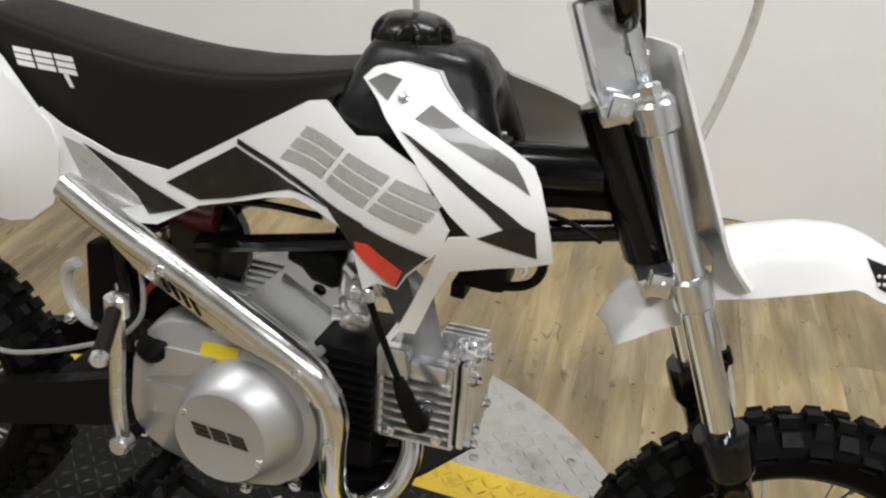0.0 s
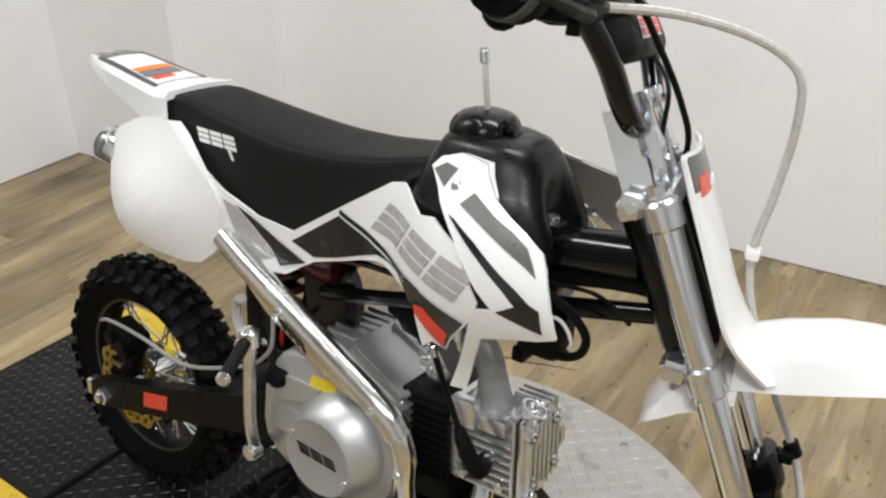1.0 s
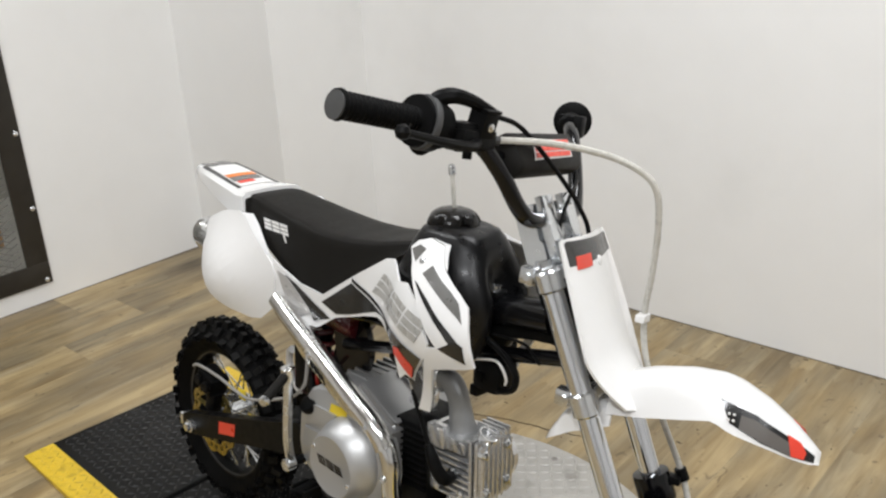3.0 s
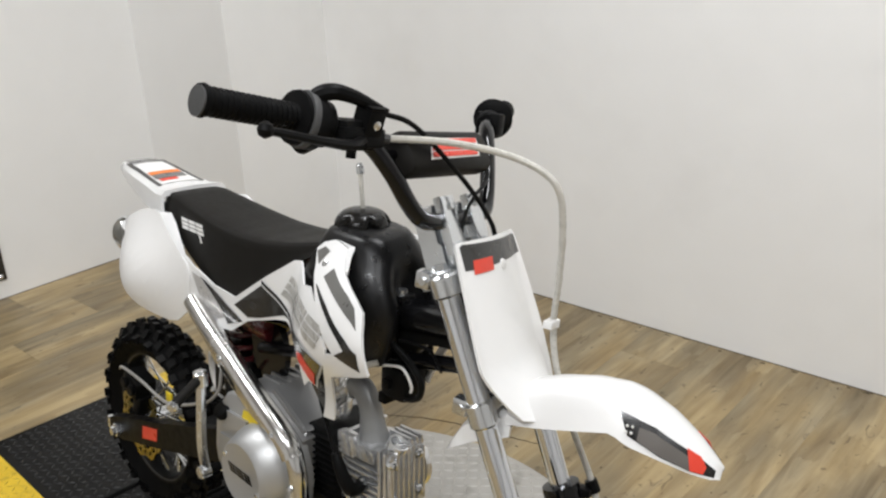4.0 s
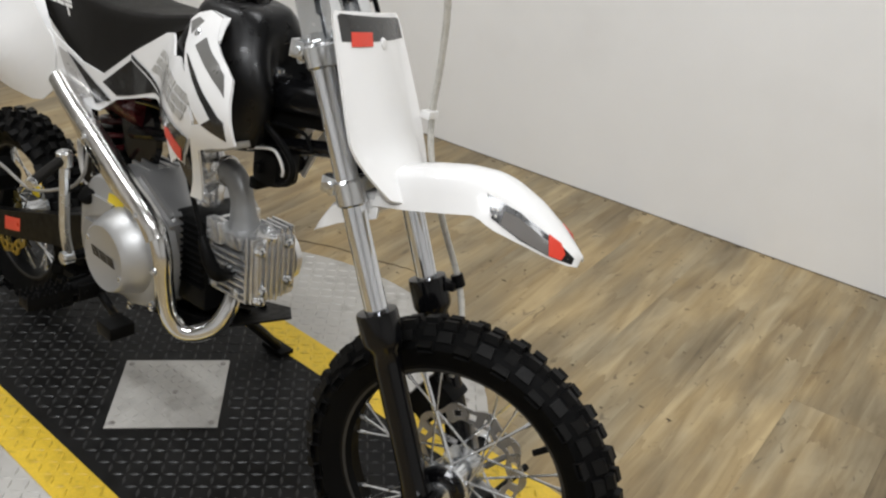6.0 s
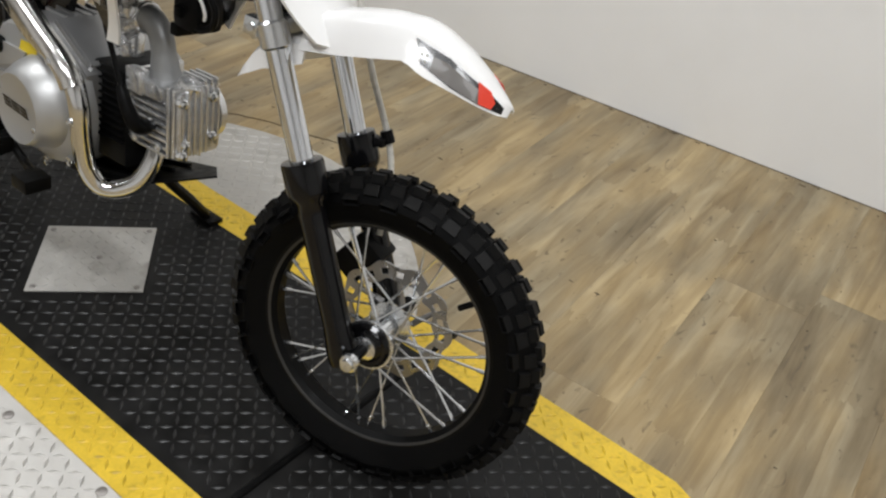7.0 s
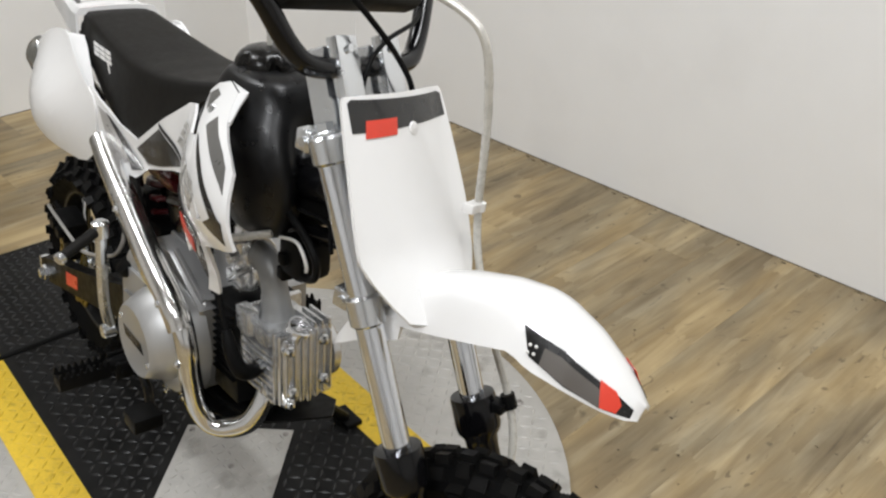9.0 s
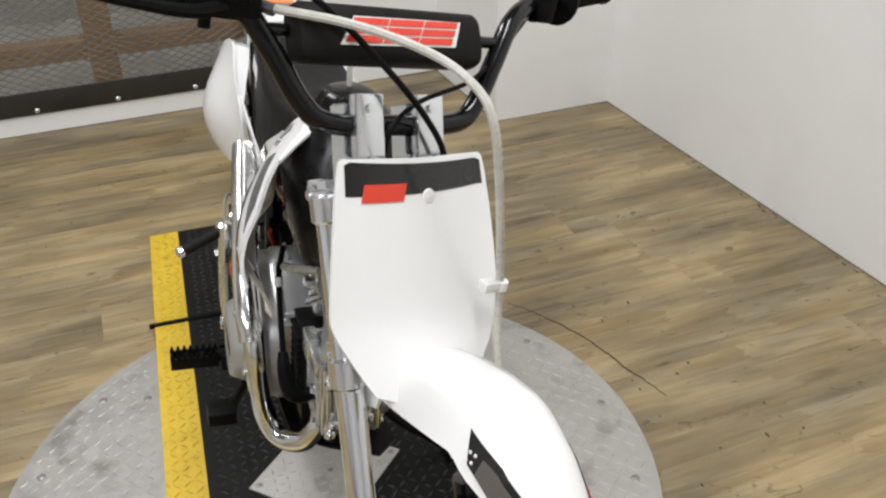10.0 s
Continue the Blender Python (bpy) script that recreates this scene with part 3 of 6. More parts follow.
bm = bmesh.new()
box(bm, REAR, FRONT, NEAR, FAR, FLOOR - 0.06, FLOOR - 0.004)
floor = part("floor", bm, JOINT)
floor.matrix_world = ROOM
bm = bmesh.new()
rng = random.Random(9)
arc = []
for k in range(40):
    a, r = radians(91 + 39.5 * k / 39), 0.664 + rng.uniform(-0.002, 0.002) + (0.026 * max(0, 1 - k / 9) if k < 9 else 0)
    arc.append((CX + r * math.cos(a), CY + r * math.sin(a), FLOOR + 0.0004))
tube(bm, arc, [0.0008, 0.0016, 0.0020, 0.0013, 0.0018, 0.0012, 0.0006], 5, 1)
for k in range(26):
    a, r = rng.uniform(radians(40), radians(125)), rng.uniform(0.62, 0.95)
    x, y, w, h = CX + r * math.cos(a), CY + r * math.sin(a), rng.uniform(0.002, 0.007), rng.uniform(0.0015, 0.004)
    q = [(x + w * math.cos(t) * rng.uniform(0.6, 1.3), y + h * math.sin(t) * rng.uniform(0.6, 1.3)) for t in [2 * math.pi * j / 7 for j in range(7)]]
    loft(bm, [[(u, v, FLOOR) for u, v in q], [(u, v, FLOOR + 0.0005) for u, v in q]])
for k in range(150):
    x, y = rng.uniform(-1.4, 2.6), rng.uniform(-0.9, 1.36)
    if math.hypot(x - CX, y - CY) < 0.62 or (abs(y - CY) < 0.33 and x < 1.15):
        continue
    w, h, turn = rng.uniform(0.0012, 0.0045), rng.uniform(0.0008, 0.0022), rng.uniform(0, math.pi)
    q = [(w * math.cos(t) * rng.uniform(0.6, 1.3), h * math.sin(t) * rng.uniform(0.6, 1.3)) for t in [2 * math.pi * j / 7 for j in range(7)]]
    q = [(x + u * math.cos(turn) - v * math.sin(turn), y + u * math.sin(turn) + v * math.cos(turn)) for u, v in q]
    loft(bm, [[(u, v, FLOOR) for u, v in q], [(u, v, FLOOR + 0.0004) for u, v in q]])
for k in range(70):
    p = ROOM @ Vector((rng.uniform(-1.3, 2.9), FAR - abs(rng.gauss(0, 0.012)) - 0.004, FLOOR))
    w, h = rng.uniform(0.002, 0.012), rng.uniform(0.0012, 0.004)
    q = [(p.x + w * math.cos(t) * rng.uniform(0.6, 1.3), p.y + h * math.sin(t) * rng.uniform(0.6, 1.3)) for t in [2 * math.pi * j / 7 for j in range(7)]]
    loft(bm, [[(u, v, FLOOR) for u, v in q], [(u, v, FLOOR + 0.0005) for u, v in q]])
scratch = part("scratch", bm, JOINT, floor, "dark curved scratch, chips and dirt on the laminate", ROOM.inverted())
scratch["kind"] = "stuff"
tagged(floor, "weathered oak laminate plank floor", "floor", kind="structure")

# ---------------------------------------------------------------- the motorcycle
BIKE = pose(0, -0.06, 0, -7, 0, 0)
RAKE, TURN = radians(26), radians(17)
PIVOT = Vector((0.335, 0, 0.72))
STEER = Matrix.Translation(PIVOT) @ Matrix.Rotation(TURN, 4, Vector((-math.sin(RAKE), 0, math.cos(RAKE)))) @ Matrix.Translation(-PIVOT) @ Matrix.Translation((0, 0.008, 0))


def fork_frame():
    """The pose of the fork and front wheel within the steered group: their own rake and lean."""
    def basis(down, side_):
        up = -Vector(down).normalized()
        side_ = (Vector(side_) - Vector(side_).dot(up) * up).normalized()
        return Matrix((side_.cross(up), side_, up)).transposed()
    turn = basis((0.4386, 0.0875, -1), (0.061, 1, 0)) @ basis((0.518, 0, -1), (0, 1, 0)).inverted()
    return Matrix.Translation((0.321, -0.0080, 0.759)) @ turn.to_4x4() @ Matrix.Translation((-0.3046, 0, -0.759))


FORK = STEER @ fork_frame()
bike = thing("dirt_bike", BIKE, "white and black dirt bike leaning on its side stand", "motorcycle")


def bp(name, material, build, label="", parent=None, m=None, sharp=35):
    """A part of the bike: build(bm) fills its mesh."""
    bm = bmesh.new()
    build(bm)
    return part(name, bm, material, parent or bike, label, m, sharp)


def fp(name, material, build, label="", parent=None, sharp=35):
    """A part that turns with the handlebar."""
    return bp(name, material, build, label, parent, None if parent else STEER, sharp)


def kp(name, material, build, label="", parent=None, sharp=35):
    """A part of the fork."""
    return bp(name, material, build, label, parent, None if parent else FORK, sharp)


def slash(a, b, du, dv, place, bm, count=3, gap=0.13):
    """A slanted emblem of plain stacked bars from (a, b), du along and dv up."""
    for k in range(count):
        s0, s1 = (k + gap / 2) / count, (k + 1 - gap / 2) / count
        w = s1 - s0
        for lo, hi, a0, a1 in ((0.0, 0.28, 0.0, 1.0), (0.36, 0.64, 0.0, 1.0), (0.72, 1.0, 0.0, 1.0)):
            q = [(s0 + a0 * w, lo), (s0 + a1 * w, lo), (s0 + a1 * w, hi), (s0 + a0 * w, hi)]
            skin(bm, [(a + s * du[0] + t * dv[0], b + s * du[1] + t * dv[1]) for s, t in q], place, 0.0006, 0.01)


# ---- wheels
def tyre_shell(bm, c, R, rim, w):
    prof = [(rim - 0.002, -w * 0.30), (rim + 0.010, -w * 0.40), ((R + rim) / 2, -w * 0.50), (R - 0.016, -w * 0.44), (R - 0.004, -w * 0.26), (R, 0.0),
            (R - 0.004, w * 0.26), (R - 0.016, w * 0.44), ((R + rim) / 2, w * 0.50), (rim + 0.010, w * 0.40), (rim - 0.002, w * 0.30)]
    lathe(bm, prof, Matrix.Translation(c) @ pose(0, 0, 0, 90, 0, 0), 72, cap=False)


def knob_mesh(lx, ly, h):
    bm = bmesh.new()
    v = [bm.verts.new(p) for p in (
        (-lx, -ly, -0.008), (lx, -ly, -0.008), (lx, ly, -0.008), (-lx, ly, -0.008),
        (-lx * 0.86, -ly * 0.86, h), (lx * 0.86, -ly * 0.86, h), (lx * 0.86, ly * 0.86, h), (-lx * 0.86, ly * 0.86, h))]
    for f in ((4, 5, 6, 7), (0, 1, 5, 4), (1, 2, 6, 5), (2, 3, 7, 6), (3, 0, 4, 7)):
        bm.faces.new([v[k] for k in f])
    return bm


def wheel(name, c, R, rim, w, count, kn, m, label, tall=1.0, spokes=28):
    c = Vector(c)

    def rim_build(bm):
        prof = [(rim - 0.016, -0.010), (rim - 0.010, -w * 0.27), (rim + 0.006, -w * 0.33), (rim + 0.006, -w * 0.29), (rim - 0.004, -w * 0.22), (rim - 0.008, 0),
                (rim - 0.004, w * 0.22), (rim + 0.006, w * 0.29), (rim + 0.006, w * 0.33), (rim - 0.010, w * 0.27), (rim - 0.016, 0.010)]
        R_ = lathe(bm, prof, Matrix.Translation(c) @ pose(0, 0, 0, 90, 0, 0), 72, cap=False)
        for k in range(72):
            bm.faces.new((R_[-1][k], R_[-1][(k + 1) % 72], R_[0][(k + 1) % 72], R_[0][k]))
    wh = bp(name, MATT, rim_build, label, m=m)

    tyre = bp("tyre", RUBBER, lambda bm: tyre_shell(bm, c, R, rim, w), "knobbly black off-road tyre", m=m, sharp=25)
    made = {}

    def knob(a, r, y, lx, ly, tilt, h):
        at = Matrix.Translation(c) @ Matrix.Rotation(a, 4, "Y") @ Matrix.Translation((0, y, r)) @ pose(0, 0, 0, -tilt, 0, 0)
        key = (lx, ly, h)
        if key in made:
            again(made[key], at)
        else:
            made[key] = part("knob", knob_mesh(lx, ly, h * tall), KNOB, tyre, m=at, sharp=20)

    for i in range(count):
        a = 2 * math.pi * i / count
        half = math.pi / count
        if i % 2:
            knob(a, R, 0.0, kn * 0.50, w * 0.105, 0, 0.013)
            for s in (-1, 1):
                knob(a + half * 0.3, R - 0.004, s * w * 0.27, kn * 0.46, w * 0.075, s * -20, 0.013)
                knob(a, R - 0.022, s * w * 0.462, kn * 0.56, w * 0.085, s * -66, 0.007)
        else:
            for s in (-1, 1):
                knob(a, R - 0.001, s * w * 0.135, kn * 0.50, w * 0.080, s * -8, 0.013)
                knob(a, R - 0.010, s * w * 0.375, kn * 0.52, w * 0.080, s * -38, 0.011)

    # Grey rings draw the thin highlight along the all-black rim.
    def edge(bm):
        for s in (-1, 1):
            prof = [(rim - 0.0105, s * w * 0.275), (rim - 0.0085, s * w * 0.295), (rim - 0.0065, s * w * 0.30)]
            lathe(bm, prof, Matrix.Translation(c) @ pose(0, 0, 0, 90, 0, 0), 72, cap=False)
    bp("rim_edge", RIMEDGE, edge, "grey ring painted as the highlight on the rim", wh)

    def hub(bm):
        lathe(bm, [(0.010, -0.052), (0.017, -0.050), (0.017, -0.036), (0.031, -0.034), (0.033, -0.029), (0.018, -0.022), (0.017, 0.0), (0.018, 0.022), (0.033, 0.029), (0.031, 0.034), (0.017, 0.036), (0.017, 0.050), (0.010, 0.052)],
              Matrix.Translation(c) @ pose(0, 0, 0, 90, 0, 0), 24)
    bp("hub", BRIGHT, hub, "bright alloy hub", wh)
    # laced spokes
    base = None
    for i in range(spokes):
        s = 1 if i % 2 else -1
        a0 = 2 * math.pi * i / spokes
        lean = 1.05 if (i // 2) % 2 else -1.05
        p0 = c + Vector((0.030 * math.cos(a0), s * 0.030, 0.030 * math.sin(a0)))
        a1 = a0 + lean * 0.72
        p1 = c + Vector(((rim - 0.012) * math.cos(a1), s * 0.004, (rim - 0.012) * math.sin(a1)))
        if base is None:
            L = (p1 - p0).length
            base = bp("spoke", BRIGHT, lambda bm: (rod(bm, (0, 0, 0), (0, 0, L), 0.0018, n=6), rod(bm, (0, 0, L - 0.016), (0, 0, L), 0.0028, n=6)), "", wh, along(p0, p1))
        else:
            again(base, along(p0, p1))
    return wh


FW, RW = (0.5936, 0, 0.2544), (-0.543, 0, 0.226)
WHEEL_Y = -0.012
front_wheel = wheel("front_wheel", FW, 0.228, 0.176, 0.066, 48, 0.0205, FORK @ Matrix.Translation((0, WHEEL_Y, 0)), "black spoked front wheel", 0.62)
rear_wheel = wheel("rear_wheel", RW, 0.198, 0.146, 0.084, 44, 0.0162, None, "black spoked rear wheel")


def disc(bm, c, y, R, holes):
    """A wavy brake disc with a ring of oval slots cut through it."""
    n = 120
    bands = []
    for f, wave, ph in ((0.72, 0.003, 1.0), (0.80, 0.001, 0.5), (0.91, 0.001, 0.3), (1.0, 0.004, 0.0)):
        bands.append([[bm.verts.new((c[0] + r * math.cos(a), yy, c[2] + r * math.sin(a)))
                       for a, r in ((2 * math.pi * k / n, R * f + wave * math.sin(2 * math.pi * k / n * holes + ph)) for k in range(n))]
                      for yy in (y - 0.0016, y + 0.0016)])

    def cut(k):
        return k % 6 in (1, 2, 3)

    for k in range(n):
        j = (k + 1) % n
        for q in range(3):
            if q == 1 and cut(k):
                continue
            for s in (0, 1):
                bm.faces.new((bands[q][s][k], bands[q][s][j], bands[q + 1][s][j], bands[q + 1][s][k]))
        for q in (0, 3):
            bm.faces.new((bands[q][0][k], bands[q][0][j], bands[q][1][j], bands[q][1][k]))
        if cut(k):
            for q in (1, 2):
                bm.faces.new((bands[q][0][k], bands[q][0][j], bands[q][1][j], bands[q][1][k]))
        if cut(k) != cut(k - 1):
            bm.faces.new((bands[1][0][k], bands[2][0][k], bands[2][1][k], bands[1][1][k]))


bp("brake_disc", DISC, lambda bm: disc(bm, FW, 0.041, 0.088, 10), "grey steel slotted brake disc", front_wheel)
bp("brake_disc", GOLD, lambda bm: disc(bm, RW, -0.052, 0.080, 10), "gold slotted brake disc", rear_wheel)
for c, y, R, paint, wh in ((FW, 0.041, 0.088, DISC, front_wheel), (RW, -0.052, 0.080, GOLD, rear_wheel)):
    for k in range(6):
        a = k * math.pi / 3 + 0.3
        bp("disc_arm", paint, lambda bm: rod(bm, (c[0] + 0.030 * math.cos(a), y, c[2] + 0.030 * math.sin(a)), (c[0] + R * 0.74 * math.cos(a + 0.35), y, c[2] + R * 0.74 * math.sin(a + 0.35)), 0.005, 0.004, 6), "", wh)
bp("valve", MATT, lambda bm: rod(bm, (FW[0] + 0.116, 0, FW[2] + 0.116), (FW[0] + 0.094, 0, FW[2] + 0.094), 0.0045), "black valve cap", front_wheel)


def hub_cap(bm):
    lathe(bm, [(0.010, 0.0), (0.033, 0.0), (0.0335, 0.006), (0.029, 0.010), (0.024, 0.009), (0.020, 0.012), (0.010, 0.013)], Matrix.Translation((FW[0], -0.034, FW[2])) @ pose(0, 0, 0, 90, 0, 0), 28)


bp("speedometer_drive", BLACK, hub_cap, "black hub drive cover", front_wheel)
bp("drive_ring", BRIGHT, lambda bm: lathe(bm, [(0.0340, 0), (0.0370, 0), (0.0370, 0.005), (0.0340, 0.005)], Matrix.Translation((FW[0], -0.033, FW[2])) @ pose(0, 0, 0, 90, 0, 0), 36), "bright ring round the hub cover", front_wheel)


# ---- fork
def fx(z):
    return 0.302 + (0.764 - z) * 0.518


def fpnt(z, y, dx=0.0):
    return (fx(z) + dx, y, z)


YF = {-1: -0.0745, 1: 0.0680}
for s in (-1, 1):
    kp("fork_tube", FORKCHROME, lambda bm: rod(bm, fpnt(0.44, YF[s]), fpnt(0.779, YF[s]), 0.0152, n=28), "bright chrome fork tube")
    kp("fork_slider", BLACK, lambda bm: lathe(bm, [(0.0175, 0), (0.0265, 0.001), (0.0275, 0.006), (0.0275, 0.040), (0.0262, 0.046), (0.0205, 0.054), (0.0190, 0.070), (0.0190, 0.225), (0.0225, 0.262), (0.0215, 0.280), (0.010, 0.284)],
                                              along(fpnt(0.481, YF[s]), fpnt(0.20, YF[s])), 20), "gloss black fork slider")


def clamp(bm, z, h):
    for s in (-1, 1):
        rod(bm, fpnt(z - h, YF[s]), fpnt(z + h, YF[s]), 0.0192, n=24, bev=0.003)
        box(bm, -0.016, 0.004, -0.009, 0.009, -0.011, 0.011, 0.002, Matrix.Translation(fpnt(z, YF[s] - s * 0.002, -0.024)))
        rod(bm, fpnt(z, YF[s] - s * 0.016, -0.028), fpnt(z, YF[s] + s * 0.011, -0.028), 0.0052, n=8)
    box(bm, -0.034, 0.022, -0.062, 0.062, -0.010, 0.010, 0.004, Matrix.Translation(fpnt(z, 0, -0.012)) @ pose(0, 0, 0, 0, -27, 0))


kp("upper_fork_clamp", BRIGHT, lambda bm: clamp(bm, 0.767, 0.013), "bright alloy fork clamp")
kp("lower_fork_clamp", BRIGHT, lambda bm: clamp(bm, 0.618, 0.015), "bright alloy fork clamp")
for s in (-1, 1):
    kp("fork_cap", BRIGHT, lambda bm: lathe(bm, [(0.0165, 0), (0.0165, 0.004), (0.010, 0.006), (0.010, 0.014), (0.004, 0.015)], along(fpnt(0.779, YF[s]), fpnt(0.87, YF[s])), 6), "fork cap bolt")

    RM = Matrix.Translation((0.299, s * 0.0365 - 0.001, 0.770)) @ pose(0, 0, 0, 0, -24, 0)

    def riser(bm):
        rings = []
        for h, a, b, w in ((-0.006, -0.020, 0.006, 0.016), (0.0, -0.024, 0.006, 0.0205), (0.034, -0.024, 0.006, 0.0205), (0.038, -0.024, 0.002, 0.0205), (0.072, -0.024, 0.002, 0.0205), (0.086, -0.024, 0.006, 0.0205), (0.088, -0.022, 0.004, 0.0185)):
            rings.append([RM @ Vector(p) for p in ((a, -w, h), (b, -w, h), (b, w, h), (a, w, h))])
        loft(bm, rings)
    riser_ob = fp("bar_riser", BRIGHT, riser, "tall polished handlebar riser")
    fp("riser_cap", BRIGHT, lambda bm: box(bm, 0.0075, 0.021, -0.0165, 0.0165, 0.004, 0.096, 0.002, RM), "polished clamp half", riser_ob)
    for h in (0.030, 0.082):
        fp("riser_bolt", BRIGHT, lambda bm: rod(bm, RM @ Vector((0.020, 0, h)), RM @ Vector((0.025, 0, h)), 0.0045, n=8), "", riser_ob)

kp("axle", MATT, lambda bm: rod(bm, (FW[0], -0.104, FW[2]), (FW[0], 0.092, FW[2]), 0.0075, n=12), "front axle")
for s in (-1, 1):
    kp("axle_nut", BRIGHT, lambda bm: lathe(bm, [(0.0125, 0), (0.0125, 0.008), (0.009, 0.009), (0.0085, 0.015), (0.003, 0.016)], along((FW[0], s * 0.091 - 0.006, FW[2]), (FW[0], s * 0.2, FW[2])), 12), "bright axle nut")


def caliper(bm):
    m = Matrix.Translation((0.515, 0.062, 0.315)) @ pose(0, 0, 0, 0, 30, 0)
    box(bm, -0.028, 0.024, -0.030, 0.020, -0.035, 0.035, 0.006, m)
    rod(bm, m @ Vector((-0.01, 0.018, 0.015)), m @ Vector((-0.01, 0.030, 0.015)), 0.012)


kp("brake_caliper", MATT, caliper, "black brake caliper")


# ---- handlebar
def bar_line(s=1):
    u = 0.010 if s > 0 else 0.0
    return [(0.152 + u, s * 0.352, 0.959 + u), (0.178 + u, s * 0.262, 0.949 + u), (0.200 + 0.8 * u, s * 0.200, 0.943 + 0.8 * u), (0.226 + 0.4 * u, s * 0.160, 0.930 + 0.4 * u), (0.250, s * 0.133, 0.895), (0.268, s * 0.105, 0.852), (0.277, s * 0.076, 0.834), (0.278, 0, 0.832)]


fp("handlebar", BLACK, lambda bm: tube(bm, bar_line(1) + bar_line(-1)[::-1][1:], 0.0112, 12, 5), "gloss black steel handlebar")
fp("crossbar", BLACK, lambda bm: rod(bm, (0.240, -0.142, 0.914), (0.240, 0.142, 0.914), 0.0065), "thin black crossbar")


PADC = (0.246, 0.914)


def pad(bm):
    rings = []
    for y, f in ((-0.116, 0.55), (-0.113, 0.9), (-0.108, 1.0), (0.094, 1.0), (0.099, 0.9), (0.102, 0.55)):
        ring_ = []
        for k in range(24):
            a = 2 * math.pi * k / 24
            u, v = 0.020 * f * math.copysign(abs(math.cos(a)) ** 0.6, math.cos(a)), 0.029 * f * math.copysign(abs(math.sin(a)) ** 0.6, math.sin(a))
            ring_.append((PADC[0] + 0.85 * u - 0.53 * v, y, PADC[1] + 0.53 * u + 0.85 * v))
        rings.append(ring_)
    loft(bm, rings)


crosspad = fp("crossbar_pad", VINYL, pad, "black foam handlebar pad")


def pad_face(lift):
    def at(y, v):
        t = min(1, abs(v / 0.029))
        u = 0.0202 * (1 - t ** 3.3) ** 0.3 + lift
        return (PADC[0] + 0.85 * u - 0.53 * v, y, PADC[1] + 0.53 * u + 0.85 * v)
    return at


fp("pad_emblem_back", PALE, lambda bm: skin(bm, [(-0.074, -0.015), (0.062, -0.012), (0.072, 0.015), (-0.056, 0.014)], pad_face(0.0006), 0.0005, 0.008), "pale edging of the emblem", crosspad)
for k in range(3):
    fp("pad_emblem", RED, lambda bm: slash(-0.069 + 0.042 * k, -0.0122 + 0.0007 * k, (0.042, 0.0007), (0.012, 0.0245), pad_face(0.0016), bm, 1, 0.035), "red slanted emblem bars", crosspad)


def grip(bm, s):
    u = 0.010 if s > 0 else 0.0
    a, b = Vector((0.150 + u, s * 0.358, 0.961 + u)), Vector((0.182 + u, s * (0.250 if s > 0 else 0.232), 0.949 + u))
    L = (b - a).length
    prof = [(0.012, -0.002), (0.0175, 0.0), (0.0185, 0.004), (0.0165, 0.008)]
    k = 0.010
    while k < L - 0.012:
        prof += [(0.0165, k), (0.0152, k + 0.003)]
        k += 0.007
    prof += [(0.0165, L - 0.010), (0.031, L - 0.008), (0.032, L - 0.004), (0.020, L)]
    lathe(bm, prof, along(a, b), 20)


for s in (-1, 1):
    fp("grip", MATT if s > 0 else RUBBER, lambda bm: grip(bm, s), "ribbed black rubber grip")
fp("grip_end", GREY_RUBBER, lambda bm: lathe(bm, [(0.0165, 0), (0.0165, 0.002), (0.002, 0.003)], along((0.150, -0.3585, 0.960), (0.138, -0.40, 0.9645)), 20), "grey grip end")


def throttle(bm):
    a, b = (0.186, -0.231, 0.948), (0.198, -0.198, 0.943)
    lathe(bm, [(0.018, 0), (0.031, 0.001), (0.033, 0.006), (0.033, 0.016), (0.027, 0.019), (0.027, 0.030), (0.018, 0.038)], along(a, b), 24)
    tube(bm, [(0.188, -0.220, 0.960), (0.198, -0.222, 0.976), (0.214, -0.214, 0.983), (0.229, -0.192, 0.979), (0.244, -0.162, 0.968)], [0.010, 0.0105, 0.0098, 0.0085, 0.006], 10, 4)
    rod(bm, (0.180, -0.214, 0.925), (0.180, -0.226, 0.922), 0.016, n=14, bev=0.003)


fp("throttle_housing", MATT, throttle, "black twist-grip throttle housing")


def master(bm):
    m = Matrix.Translation((0.216, -0.172, 0.934)) @ pose(0, 0, 0, 0, 0, -10)
    rod(bm, m @ Vector((-0.004, -0.014, 0)), m @ Vector((-0.004, 0.014, 0)), 0.0185, n=16, bev=0.003)
    box(bm, 0.004, 0.026, -0.036, 0.030, -0.012, 0.012, 0.005, m)
    box(bm, -0.016, 0.022, -0.034, 0.028, -0.016, 0.020, 0.008, m)
    rod(bm, m @ Vector((0.020, -0.02, -0.024)), m @ Vector((0.020, -0.02, 0.010)), 0.006)
    b = Matrix.Translation((0.235, -0.166, 0.953)) @ pose(0, 0, 0, 0, 14, -14)
    box(bm, -0.014, 0.014, -0.016, 0.010, -0.015, 0.017, 0.003, b)
    box(bm, -0.015, 0.015, -0.017, 0.011, 0.017, 0.021, 0.0015, b)


